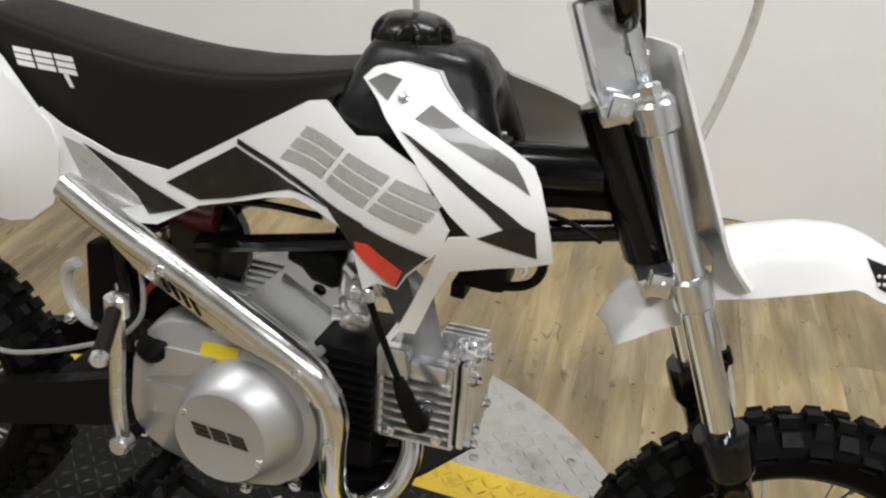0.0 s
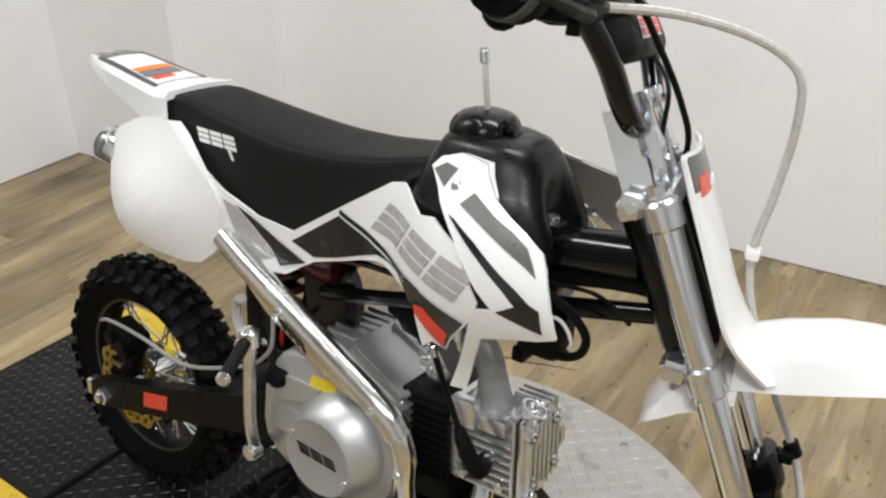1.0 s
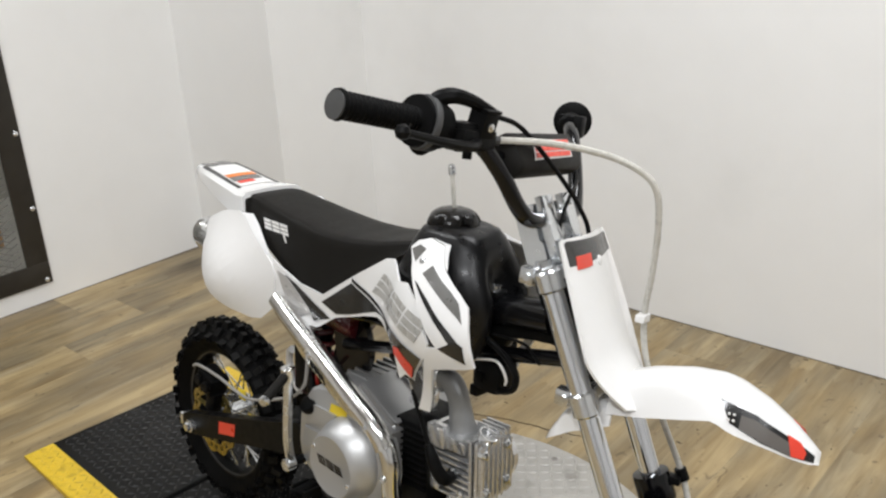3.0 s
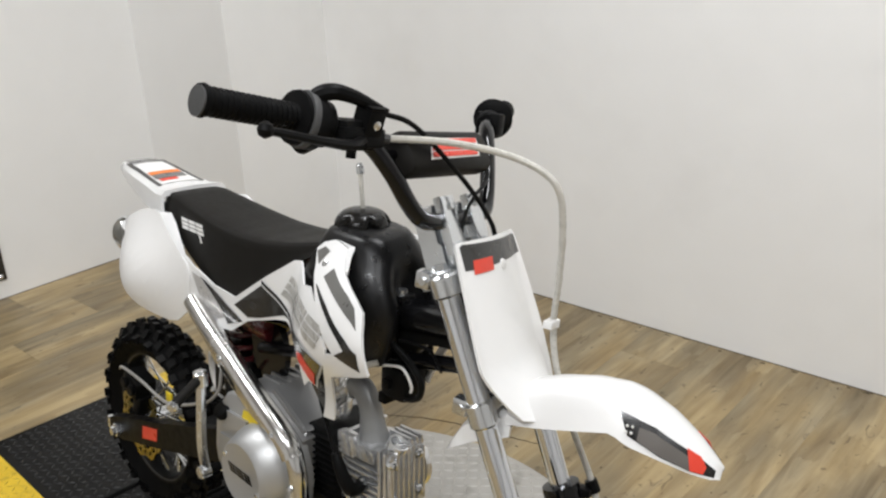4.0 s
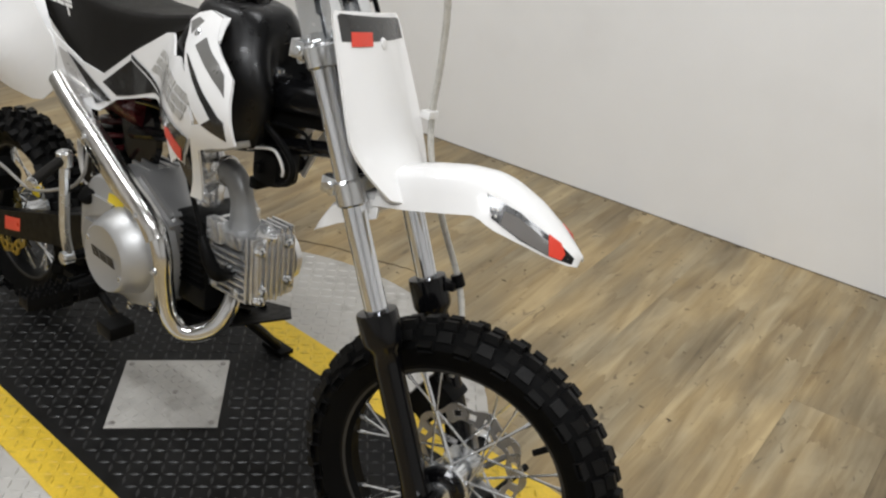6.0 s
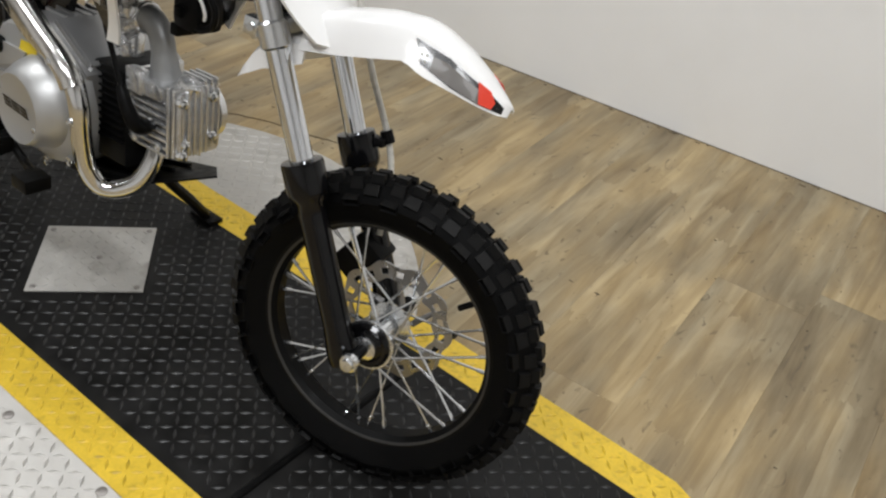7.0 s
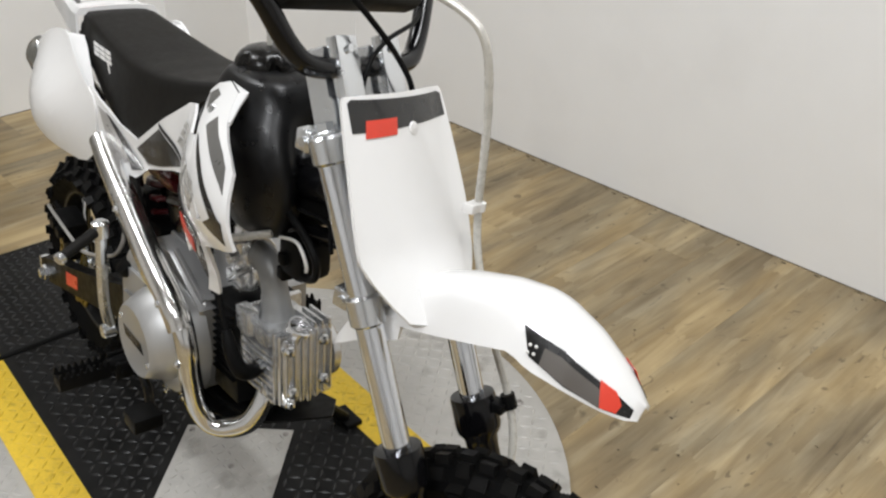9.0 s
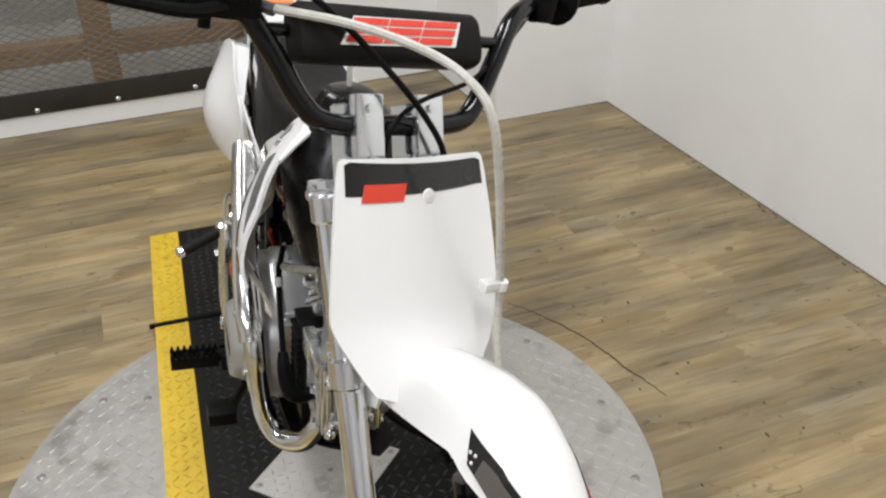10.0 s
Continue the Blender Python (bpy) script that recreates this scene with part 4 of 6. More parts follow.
fp("master_cylinder", MATT, master, "black brake master cylinder")
fp("master_window", BRIGHT, lambda bm: lathe(bm, [(0.0055, 0), (0.0055, 0.002), (0.001, 0.003)], Matrix.Translation((0.235, -0.166, 0.953)) @ pose(0, 0, 0, 0, 14, -14) @ Matrix.Translation((0.0136, -0.002, 0)) @ pose(0, 0, 0, 0, 90, 0), 12), "round bright sight glass")
fp("grip_flange", GREY_RUBBER, lambda bm: lathe(bm, [(0.018, -0.002), (0.0330, -0.001), (0.0342, 0.003), (0.0335, 0.007), (0.018, 0.008)], along((0.1845, -0.2325, 0.9485), (0.198, -0.198, 0.943)), 24), "worn grey grip flange")
fp("brake_lever", MATT, lambda bm: (tube(bm, [(0.234, -0.178, 0.930), (0.246, -0.215, 0.927), (0.244, -0.268, 0.931), (0.236, -0.316, 0.937), (0.232, -0.341, 0.940)], [0.008, 0.0068, 0.0052, 0.0048, 0.0046], 8, 5),
                                     lathe(bm, [(0.001, -0.009), (0.007, -0.006), (0.009, 0), (0.007, 0.006), (0.001, 0.009)], Matrix.Translation((0.231, -0.347, 0.941)), 12)), "short black brake lever")


def switch(bm):
    rod(bm, (0.206, 0.205, 0.951), (0.196, 0.232, 0.955), 0.0195, n=16, bev=0.003)
    box(bm, 0.185, 0.225, 0.205, 0.228, 0.936, 0.970, 0.004)


fp("switch_housing", MATT, switch, "black stop switch housing")
fp("throttle_cable", MATT, lambda bm: tube(bm, [(0.244, -0.156, 0.964), (0.258, -0.105, 0.952), (0.282, -0.040, 0.905), (0.306, 0.016, 0.852), (0.318, 0.044, 0.806), (0.305, 0.048, 0.740)], 0.0034, 8, 6), "black throttle cable")
fp("switch_cable", MATT, lambda bm: tube(bm, [(0.205, 0.205, 0.940), (0.238, 0.150, 0.905), (0.272, 0.090, 0.880), (0.292, 0.014, 0.862), (0.296, -0.016, 0.830), (0.296, -0.016, 0.760)], 0.0026, 8, 6), "thin black switch cable")
hose = fp("brake_hose", HOSE, lambda bm: tube(bm, [(0.238, -0.140, 0.934), (0.290, -0.072, 0.936), (0.345, -0.018, 0.928), (0.388, 0.006, 0.912), (0.411, 0.016, 0.888), (0.416, 0.034, 0.838), (0.411, 0.060, 0.770), (0.403, 0.086, 0.702), (0.414, 0.092, 0.640), (0.450, 0.094, 0.560), (0.492, 0.100, 0.480), (0.512, 0.096, 0.420), (0.520, 0.080, 0.350)], 0.0046, 8, 6), "brake hose in a clear sleeve")
fp("hose_end", GREY_RUBBER, lambda bm: tube(bm, [(0.222, -0.154, 0.935), (0.244, -0.134, 0.933)], 0.0062, 8, 1), "", hose)
fp("hose_tie", PALE, lambda bm: (lathe(bm, [(0.0055, -0.006), (0.0085, -0.005), (0.0085, 0.005), (0.0055, 0.006)], Matrix.Translation((0.403, 0.086, 0.702)), 12), box(bm, 0.396, 0.410, 0.062, 0.084, 0.697, 0.708, 0.002)), "white plastic hose tie", hose)
fp("hose_clip", MATT, lambda bm: (rod(bm, (0.486, 0.098, 0.492), (0.494, 0.100, 0.476), 0.009, n=10), box(bm, 0.470, 0.492, 0.082, 0.102, 0.470, 0.482, 0.002)), "black hose clip", hose)


# ---- number plate and front mudguard
def plate(y, z):
    u = min(1.0, abs(y) / 0.082)
    low = max(0.0, 0.665 - z)
    return (0.325 + (0.816 - z) * 0.45 + 0.010 * (1 - u ** 2) + 0.45 * low * (1 - 0.55 * u ** 2), y - 0.007, z)


PLATE = [(-0.076, 0.818), (0.086, 0.821), (0.093, 0.814), (0.102, 0.760), (0.107, 0.712), (0.108, 0.680), (0.102, 0.654), (0.088, 0.632), (0.064, 0.608), (-0.056, 0.608), (-0.073, 0.630), (-0.088, 0.654), (-0.096, 0.669), (-0.096, 0.684), (-0.093, 0.716), (-0.088, 0.760), (-0.0825, 0.812)]
number_plate = fp("number_plate", WHITE, lambda bm: skin(bm, soft(PLATE, 1), plate, 0.0035, 0.014), "plain white front number plate")


def on_plate(lift):
    return lambda y, z: (plate(y, z)[0] + lift, y - 0.007, z)


fp("plate_band", BLACKDECAL, lambda bm: skin(bm, [(-0.0755, 0.784), (0.091, 0.790), (0.088, 0.8125), (0.081, 0.8148), (-0.070, 0.8145), (-0.0755, 0.8115)], on_plate(0.0007), 0.0006, 0.012), "black band", number_plate)
fp("plate_emblem", RED, lambda bm: skin(bm, [(-0.060, 0.779), (-0.014, 0.781), (-0.010, 0.797), (-0.056, 0.7955)], on_plate(0.0013), 0.0006, 0.012), "red emblem block", number_plate)
fp("plate_boss", WHITE, lambda bm: lathe(bm, [(0.0078, 0), (0.0068, 0.0020), (0.001, 0.0030)], Matrix.Translation(on_plate(0.0)(0.016, 0.784)) @ pose(0, 0, 0, 0, 75, 0), 14), "moulded boss", number_plate)

# x, top z, edge z, half width at the edge, half width at the top
FENDER = [(0.405, 0.640, 0.594, 0.050, 0.040), (0.450, 0.657, 0.602, 0.053, 0.038), (0.500, 0.668, 0.614, 0.056, 0.038), (0.540, 0.670, 0.624, 0.058, 0.038), (0.562, 0.665, 0.614, 0.058, 0.038),
          (0.600, 0.648, 0.606, 0.053, 0.036), (0.634, 0.627, 0.597, 0.043, 0.030), (0.656, 0.610, 0.591, 0.030, 0.021), (0.668, 0.600, 0.591, 0.020, 0.014)]


def fender_row(x):
    cols = list(zip(*FENDER))
    return [float(np.interp(x, cols[0], c)) for c in cols[1:]]


def fender_ring(x, thick=0.0035):
    zt, ze, we, wt = fender_row(x)
    out = []
    for inner in (0, 1):
        d = thick * inner
        arc = []
        for k in range(15):
            u = -1 + 2 * k / 14
            a = abs(u)
            if a > 0.45:
                f = (a - 0.45) / 0.55
                y, z = (wt + (we - wt) * f ** 0.8), zt - 0.006 - (zt - 0.006 - ze) * f
            else:
                y, z = wt * a / 0.45, zt - 0.006 * (a / 0.45) ** 2
            arc.append((x, math.copysign(max(y - d, 0), u), z - d * (1 if a < 0.9 else 0)))
        out += arc if not inner else arc[::-1]
    return out


FT = STEER @ Matrix.Translation((0.40, 0, 0.6)) @ Matrix.Rotation(radians(2.5), 4, "Z") @ Matrix.Translation((-0.40, 0, -0.6))
bm = bmesh.new()
loft(bm, [fender_ring(0.405 + 0.263 * k / 26) for k in range(27)])
mudguard = part("front_mudguard", bm, WHITE, bike, "white plastic front mudguard", FT, 50)


def fender_side(s, lift):
    def at(x, z):
        zt, ze, we, wt = fender_row(x)
        f = min(1, max(0, (zt - 0.006 - z) / max(0.004, zt - 0.006 - ze)))
        return (x, s * (wt + (we - wt) * f ** 0.8 + lift), z)
    return at


for s in (-1, 1):
    bp("vent_inset", BLACKDECAL, lambda bm: skin(bm, [(0.545, 0.652), (0.590, 0.640), (0.640, 0.616), (0.662, 0.600), (0.662, 0.593), (0.640, 0.598), (0.600, 0.610), (0.560, 0.626)], fender_side(s, 0.0008), 0.0008, 0.010), "black vent inset", mudguard)
    bp("vent_strip", VENT, lambda bm: skin(bm, [(0.572, 0.638), (0.590, 0.6345), (0.632, 0.6150), (0.643, 0.6045), (0.636, 0.5995), (0.600, 0.6115), (0.572, 0.6225)], fender_side(s, 0.0022), 0.0006, 0.010), "silver vent strip", mudguard)
    bp("vent_tip", RED, lambda bm: skin(bm, [(0.628, 0.624), (0.644, 0.616), (0.652, 0.604), (0.650, 0.597), (0.636, 0.600)], fender_side(s, 0.0026), 0.0006, 0.010), "red patch", mudguard)
    for k in range(4):
        p = fender_side(s, 0.002)(0.558 + 0.006 * (k % 2), 0.630 + 0.007 * (k // 2))
        bp("vent_rivet", PALE, lambda bm: lathe(bm, [(0.0020, 0), (0.0016, 0.001), (0.0004, 0.0014)], along(p, (p[0], p[1] + s, p[2])), 8), "", mudguard)


def guard(bm):
    rings = []
    for x, z, w, low in ((0.412, 0.608, 0.048, 0.578), (0.385, 0.604, 0.049, 0.566), (0.362, 0.594, 0.049, 0.557), (0.346, 0.578, 0.048, 0.547), (0.334, 0.556, 0.046, 0.540), (0.326, 0.540, 0.042, 0.534)):
        d = 0.0035
        rings.append([(x, -w, low), (x, -w * 0.97, z - 0.006), (x, -w * 0.8, z), (x, 0, z + 0.003), (x, w * 0.8, z), (x, w * 0.97, z - 0.006), (x, w, low), (x, w - d, low), (x, w * 0.8 - d, z - d), (x, 0, z + 0.003 - d), (x, -w * 0.8 + d, z - d), (x, -w + d, low)])
    loft(bm, rings)


bp("rear_flap", WHITE, guard, "", mudguard)


# ---- frame
def frame_tubes(bm):
    tube(bm, [(0.300, 0, 0.690), (0.200, 0, 0.675), (0.080, 0, 0.655), (-0.050, 0, 0.610), (-0.140, 0, 0.540), (-0.180, 0, 0.420), (-0.175, 0, 0.320)], [0.026, 0.026, 0.025, 0.022, 0.021, 0.021, 0.021], 16, 5)
    tube(bm, [(0.345, 0, 0.640), (0.280, 0, 0.624), (0.190, 0, 0.601), (0.120, 0, 0.580), (0.030, 0, 0.560)], 0.0115, 12, 4)
    for s in (-1, 1):
        tube(bm, [(-0.080, s * 0.02, 0.600), (-0.160, s * 0.055, 0.620), (-0.280, s * 0.060, 0.665), (-0.420, s * 0.050, 0.700)], 0.010, 10, 4)
        tube(bm, [(-0.172, s * 0.055, 0.330), (-0.206, s * 0.052, 0.480), (-0.240, s * 0.046, 0.630)], 0.010, 10, 4)
    box(bm, -0.205, -0.150, -0.060, 0.060, 0.285, 0.430, 0.006)


chassis = bp("chassis", BLACK, frame_tubes, "gloss black tubular steel frame")
# Plate added to fill the black span between tank and head tube.
bp("gusset", MATT, lambda bm: skin(bm, soft([(0.150, 0.690), (0.180, 0.700), (0.215, 0.700), (0.262, 0.699), (0.312, 0.692), (0.345, 0.655), (0.290, 0.655), (0.190, 0.634), (0.150, 0.634)], 1), lambda x, z: (x, -0.013, z), 0.026, 0.02), "black plate filling in between tank and head tube", chassis)
bp("head_tube", BLACK, lambda bm: rod(bm, (0.362, 0, 0.618), (0.288, 0, 0.760), 0.031, n=20, bev=0.003), "", chassis)


def brackets(bm):
    box(bm, 0.172, 0.226, -0.032, 0.016, 0.548, 0.600, 0.012)
    box(bm, 0.168, 0.184, -0.030, 0.012, 0.534, 0.552, 0.003)
    box(bm, 0.186, 0.200, -0.040, -0.030, 0.566, 0.582, 0.003)
    tube(bm, [(0.180, -0.034, 0.650), (0.206, -0.034, 0.636), (0.236, -0.032, 0.620), (0.257, -0.030, 0.598), (0.254, -0.028, 0.575), (0.236, -0.026, 0.562), (0.205, -0.024, 0.556)], 0.0052, 8, 5)
    tube(bm, [(0.080, 0.02, 0.640), (0.140, 0.03, 0.630), (0.220, 0.02, 0.640), (0.300, 0.015, 0.648)], 0.004, 8, 5)


coil = bp("coil_bracket", MATT, brackets, "black coil bracket and wiring", chassis)
bp("wire", PALE, lambda bm: tube(bm, [(0.168, -0.036, 0.594), (0.190, -0.037, 0.602), (0.222, -0.037, 0.610), (0.236, -0.036, 0.602), (0.243, -0.034, 0.586), (0.240, -0.032, 0.576)], 0.0022, 6, 5), "pale wire", coil)
bp("wire", MATT, lambda bm: tube(bm, [(0.200, -0.020, 0.640), (0.250, -0.012, 0.640), (0.285, -0.030, 0.640), (0.310, -0.045, 0.636)], 0.0026, 6, 5), "", coil)


def swing(bm):
    for s in (-1, 1):
        rings = []
        for x, z, h in ((-0.584, 0.222, 0.015), (-0.570, 0.223, 0.022), (-0.535, 0.231, 0.025), (-0.400, 0.271, 0.027), (-0.250, 0.318, 0.030), (-0.170, 0.345, 0.032), (-0.155, 0.350, 0.024)):
            y0, y1 = s * 0.080, s * 0.102
            rings.append([(x, y0, z - h), (x, y1, z - h), (x, y1, z + h), (x, y0, z + h)])
        loft(bm, rings)
    box(bm, -0.285, -0.225, -0.08, 0.08, 0.275, 0.340, 0.008)


swingarm = bp("swingarm", MATT, swing, "black box-section swingarm")
bp("swingarm_emblem", RED, lambda bm: skin(bm, [(-0.442, 0.247), (-0.384, 0.263), (-0.380, 0.290), (-0.438, 0.275)], lambda x, z: (x, -0.1027, z), 0.0006, 0.05), "red emblem block", swingarm)
bp("rear_axle_nut", BRIGHT, lambda bm: (lathe(bm, [(0.0145, 0), (0.0145, 0.010), (0.010, 0.011), (0.009, 0.017), (0.003, 0.018)], along((RW[0], -0.102, RW[2]), (RW[0], -0.2, RW[2])), 6), rod(bm, (RW[0], -0.09, RW[2]), (RW[0], 0.115, RW[2]), 0.008)), "bright rear axle and nut", swingarm)
bp("chain_adjuster", BRIGHT, lambda bm: (box(bm, -0.596, -0.582, -0.102, -0.082, 0.210, 0.236, 0.002), rod(bm, (-0.608, -0.092, 0.223), (-0.584, -0.092, 0.223), 0.004)), "", swingarm)


def rear_caliper(bm):
    m = Matrix.Translation((-0.535, -0.056, 0.318)) @ pose(0, 0, 0, 0, 18, 0)
    box(bm, -0.030, 0.030, -0.024, 0.022, -0.022, 0.022, 0.009, m)
    box(bm, 0.010, 0.038, -0.018, 0.010, -0.060, -0.010, 0.006, m)
    for dx in (-0.012, 0.016):
        rod(bm, m @ Vector((dx, -0.022, 0.002)), m @ Vector((dx, -0.032, 0.002)), 0.012, n=14, bev=0.002)
    rod(bm, m @ Vector((-0.028, -0.010, 0.016)), m @ Vector((-0.044, -0.014, 0.022)), 0.006, n=8)


bp("rear_brake_caliper", MATT, rear_caliper, "black rear brake caliper")
bp("caliper_label", YSTICK, lambda bm: box(bm, -0.478, -0.456, -0.030, -0.026, 0.290, 0.312, 0.001), "yellow tag")
bp("rear_brake_hose", REAR_HOSE, lambda bm: tube(bm, [(-0.572, -0.078, 0.345), (-0.540, -0.090, 0.362), (-0.492, -0.100, 0.374), (-0.418, -0.108, 0.379), (-0.360, -0.108, 0.371), (-0.320, -0.108, 0.371), (-0.268, -0.108, 0.387), (-0.217, -0.108, 0.409), (-0.178, -0.107, 0.428), (-0.151, -0.104, 0.458), (-0.148, -0.100, 0.486), (-0.160, -0.088, 0.515)], 0.0030, 8, 6), "pale rear brake hose")


def shock(bm):
    a, b = Vector((-0.245, 0, 0.360)), Vector((-0.200, 0, 0.600))
    rod(bm, a, b, 0.012)
    rod(bm, a + (b - a) * 0.72, b, 0.026, n=16)


shock_ob = bp("shock_absorber", MATT, shock, "black rear shock absorber")
coil = [Vector((-0.245, 0, 0.370)) + Vector((0.045, 0, 0.235)) * (k / 72) * 0.78 + Vector((0.030 * math.cos(k * 0.62), 0.030 * math.sin(k * 0.62), 0)) for k in range(73)]
bp("spring", TAILRED, lambda bm: tube(bm, coil, 0.0055, 8, 1), "dark red coil spring", shock_ob)
bp("battery_box", MATT, lambda bm: (box(bm, -0.262, -0.216, -0.045, 0.010, 0.396, 0.500, 0.006), lathe(bm, [(0.036, 0), (0.038, 0.006), (0.038, 0.034), (0.030, 0.040)], along((-0.232, 0.004, 0.432), (-0.232, -0.060, 0.434)), 20), box(bm, -0.200, -0.150, -0.045, 0.010, 0.400, 0.470, 0.006)), "black plastic electrics box")
bp("electrics_wire", REDWIRE, lambda bm: tube(bm, [(-0.199, -0.040, 0.388), (-0.189, -0.046, 0.426), (-0.172, -0.058, 0.466), (-0.160, -0.060, 0.480)], 0.0036, 8, 5), "red battery wire")
for p in ((-0.216, -0.050, 0.454), (-0.313, -0.022, 0.372), (-0.222, -0.050, 0.420)):
    bp("terminal", BRIGHT, lambda bm: lathe(bm, [(0.007, 0), (0.007, 0.016), (0.004, 0.018), (0.002, 0.020)], along((p[0], p[1] + 0.018, p[2]), (p[0], -1, p[2])), 10), "bright bolt head")
bp("air_filter", TAILRED, lambda bm: lathe(bm, [(0.020, 0), (0.040, 0.004), (0.044, 0.020), (0.044, 0.070), (0.036, 0.082), (0.010, 0.086)], along((-0.095, -0.01, 0.575), (-0.19, -0.02, 0.590)), 18), "dark red air filter")


def inner(bm):
    skin(bm, soft([(-0.150, 0.470), (-0.078, 0.474), (-0.060, 0.520), (-0.072, 0.566), (-0.110, 0.600), (-0.170, 0.590)], 1), lambda x, z: (x, -0.030, z), 0.012, 0.05)
    tube(bm, [(-0.120, -0.036, 0.528), (-0.060, -0.036, 0.543), (0.010, -0.034, 0.560), (0.060, -0.030, 0.572)], 0.010, 10, 4)
    tube(bm, [(-0.090, -0.048, 0.590), (-0.030, -0.052, 0.600), (0.030, -0.050, 0.600)], 0.004, 8, 4)


bp("inner_guard", BLACK, inner, "black brackets and pipes inside the frame")
bp("wire_loop", PALE, lambda bm: tube(bm, [(-0.286, -0.030, 0.462), (-0.306, -0.022, 0.446), (-0.314, -0.016, 0.420), (-0.306, -0.016, 0.396), (-0.286, -0.020, 0.382), (-0.266, -0.026, 0.382)], 0.0075, 8, 5), "white plastic wire loop")


# ---- engine
def crankcase(bm):
    rings = []
    for y, f in ((-0.078, 0.97), (-0.072, 1.0), (0.085, 1.0), (0.095, 0.93)):
        out = [(-0.175, 0.345), (-0.165, 0.405), (-0.122, 0.462), (-0.078, 0.486), (-0.040, 0.486), (0.040, 0.444), (0.050, 0.436), (0.050, 0.360), (0.040, 0.300), (0.010, 0.275), (-0.100, 0.275), (-0.160, 0.300)]
        cx, cz = -0.03, 0.39
        rings.append([(cx + (x - cx) * f, y, cz + (z - cz) * f) for x, z in out])
    loft(bm, rings)


engine = bp("crankcase", CASE, crankcase, "silver painted engine case")


def side_cover(bm):
    out = soft([(-0.172, 0.330), (-0.165, 0.420), (-0.128, 0.468), (-0.070, 0.478), (-0.018, 0.455), (0.045, 0.440), (0.070, 0.380), (0.058, 0.318), (0.010, 0.280), (-0.080, 0.280), (-0.140, 0.295)], 1)
    cx, cz = -0.05, 0.37
    rings = []
    for y, f in ((-0.070, 1.0), (-0.096, 0.99), (-0.103, 0.95), (-0.106, 0.88)):
        rings.append([(cx + (x - cx) * f, y, cz + (z - cz) * f) for x, z in out])
    loft(bm, rings)


cover = bp("side_cover", COVER, side_cover, "silver engine side cover", engine)
bp("clutch_cover", COVER, lambda bm: loft(bm, [[(cx + r * math.cos(2 * math.pi * k / 48), y, cz + r * math.sin(2 * math.pi * k / 48)) for k in range(48)] for cx, cz, r, y in (
    (-0.022, 0.374, 0.073, -0.092), (-0.022, 0.374, 0.071, -0.104), (-0.024, 0.372, 0.066, -0.120), (-0.028, 0.368, 0.059, -0.134), (-0.030, 0.366, 0.0555, -0.1405), (-0.031, 0.365, 0.0530, -0.1425), (-0.031, 0.365, 0.0515, -0.1418), (-0.031, 0.365, 0.002, -0.1418))]), "domed silver clutch cover", engine, sharp=50)
for x, z in ((-0.074, 0.386), (0.014, 0.348)):
    bp("lid_screw", BRIGHT, lambda bm: lathe(bm, [(0.0045, 0), (0.0042, 0.0015), (0.001, 0.0022)], along((x, -0.1418, z), (x, -1, z)), 10), "", engine)
bp("clutch_emblem", BLACKDECAL, lambda bm: slash(-0.060, 0.3625, (0.064, -0.003), (-0.007, 0.015), lambda x, z: (x, -0.1426, z), bm), "black slanted emblem blocks", engine)
for x, z in ((-0.150, 0.312), (-0.150, 0.425), (-0.060, 0.462), (0.052, 0.420), (0.040, 0.300), (-0.020, 0.276)):
    bp("cover_bolt", BRIGHT, lambda bm: lathe(bm, [(0.0075, 0), (0.0075, 0.006), (0.004, 0.0065), (0.001, 0.005)], along((x, -0.098, z), (x, -1, z)), 10), "", engine)
for q in ([(-0.118, 0.436), (-0.056, 0.438), (-0.072, 0.414), (-0.140, 0.392)], [(-0.142, 0.386), (-0.092, 0.388), (-0.098, 0.352), (-0.148, 0.348)]):
    bp("cover_step", COVER, lambda bm: skin(bm, q, lambda x, z: (x, -0.1105, z), 0.012, 0.05), "", engine)
bp("cover_sticker", YSTICK, lambda bm: skin(bm, [(-0.080, 0.429), (-0.034, 0.436), (-0.029, 0.457), (-0.072, 0.4535)], lambda x, z: (x, -0.1068, z), 0.0006, 0.02), "yellow sticker", engine)
bp("oil_cap", MATT, lambda bm: lathe(bm, [(0.017, 0), (0.019, 0.004), (0.018, 0.014), (0.010, 0.016)], along((-0.132, -0.100, 0.424), (-0.138, -0.126, 0.455)), 16), "black oil filler cap", engine)


bp("upper_case", CASE, lambda bm: loft(bm, [[(x, y, z - d) for x, z in [(-0.120, 0.440)] + soft([(-0.118, 0.462), (-0.114, 0.476), (-0.096, 0.485), (-0.058, 0.488), (-0.034, 0.4855), (0.034, 0.4505), (0.046, 0.443), (0.046, 0.430)], 1)] for d, y in ((0.006, -0.0715), (0.0015, -0.0700), (0.0, -0.066), (0.0, 0.050), (0.003, 0.056))]), "smooth cast upper case", engine, sharp=50)
for k in range(6):
    bp("case_rib", CASE, lambda bm: box(bm, -0.100, -0.050, -0.050 + 0.0165 * k, -0.044 + 0.0165 * k, 0.481, 0.4895, 0.0015), "", engine)
TILT = Matrix.Translation((0.0, 0, 0.466)) @ pose(0, 0, 0, 0, 27.5, 0)
for b in ((-0.046, 0.048, -0.073, -0.066, -0.010, 0.0065), (-0.046, 0.048, 0.012, 0.018, -0.010, 0.0065), (0.040, 0.050, -0.066, 0.050, -0.010, 0.0060)):
    bp("case_rib", CASE, lambda bm: box(bm, *b, 0.002, TILT), "", engine)
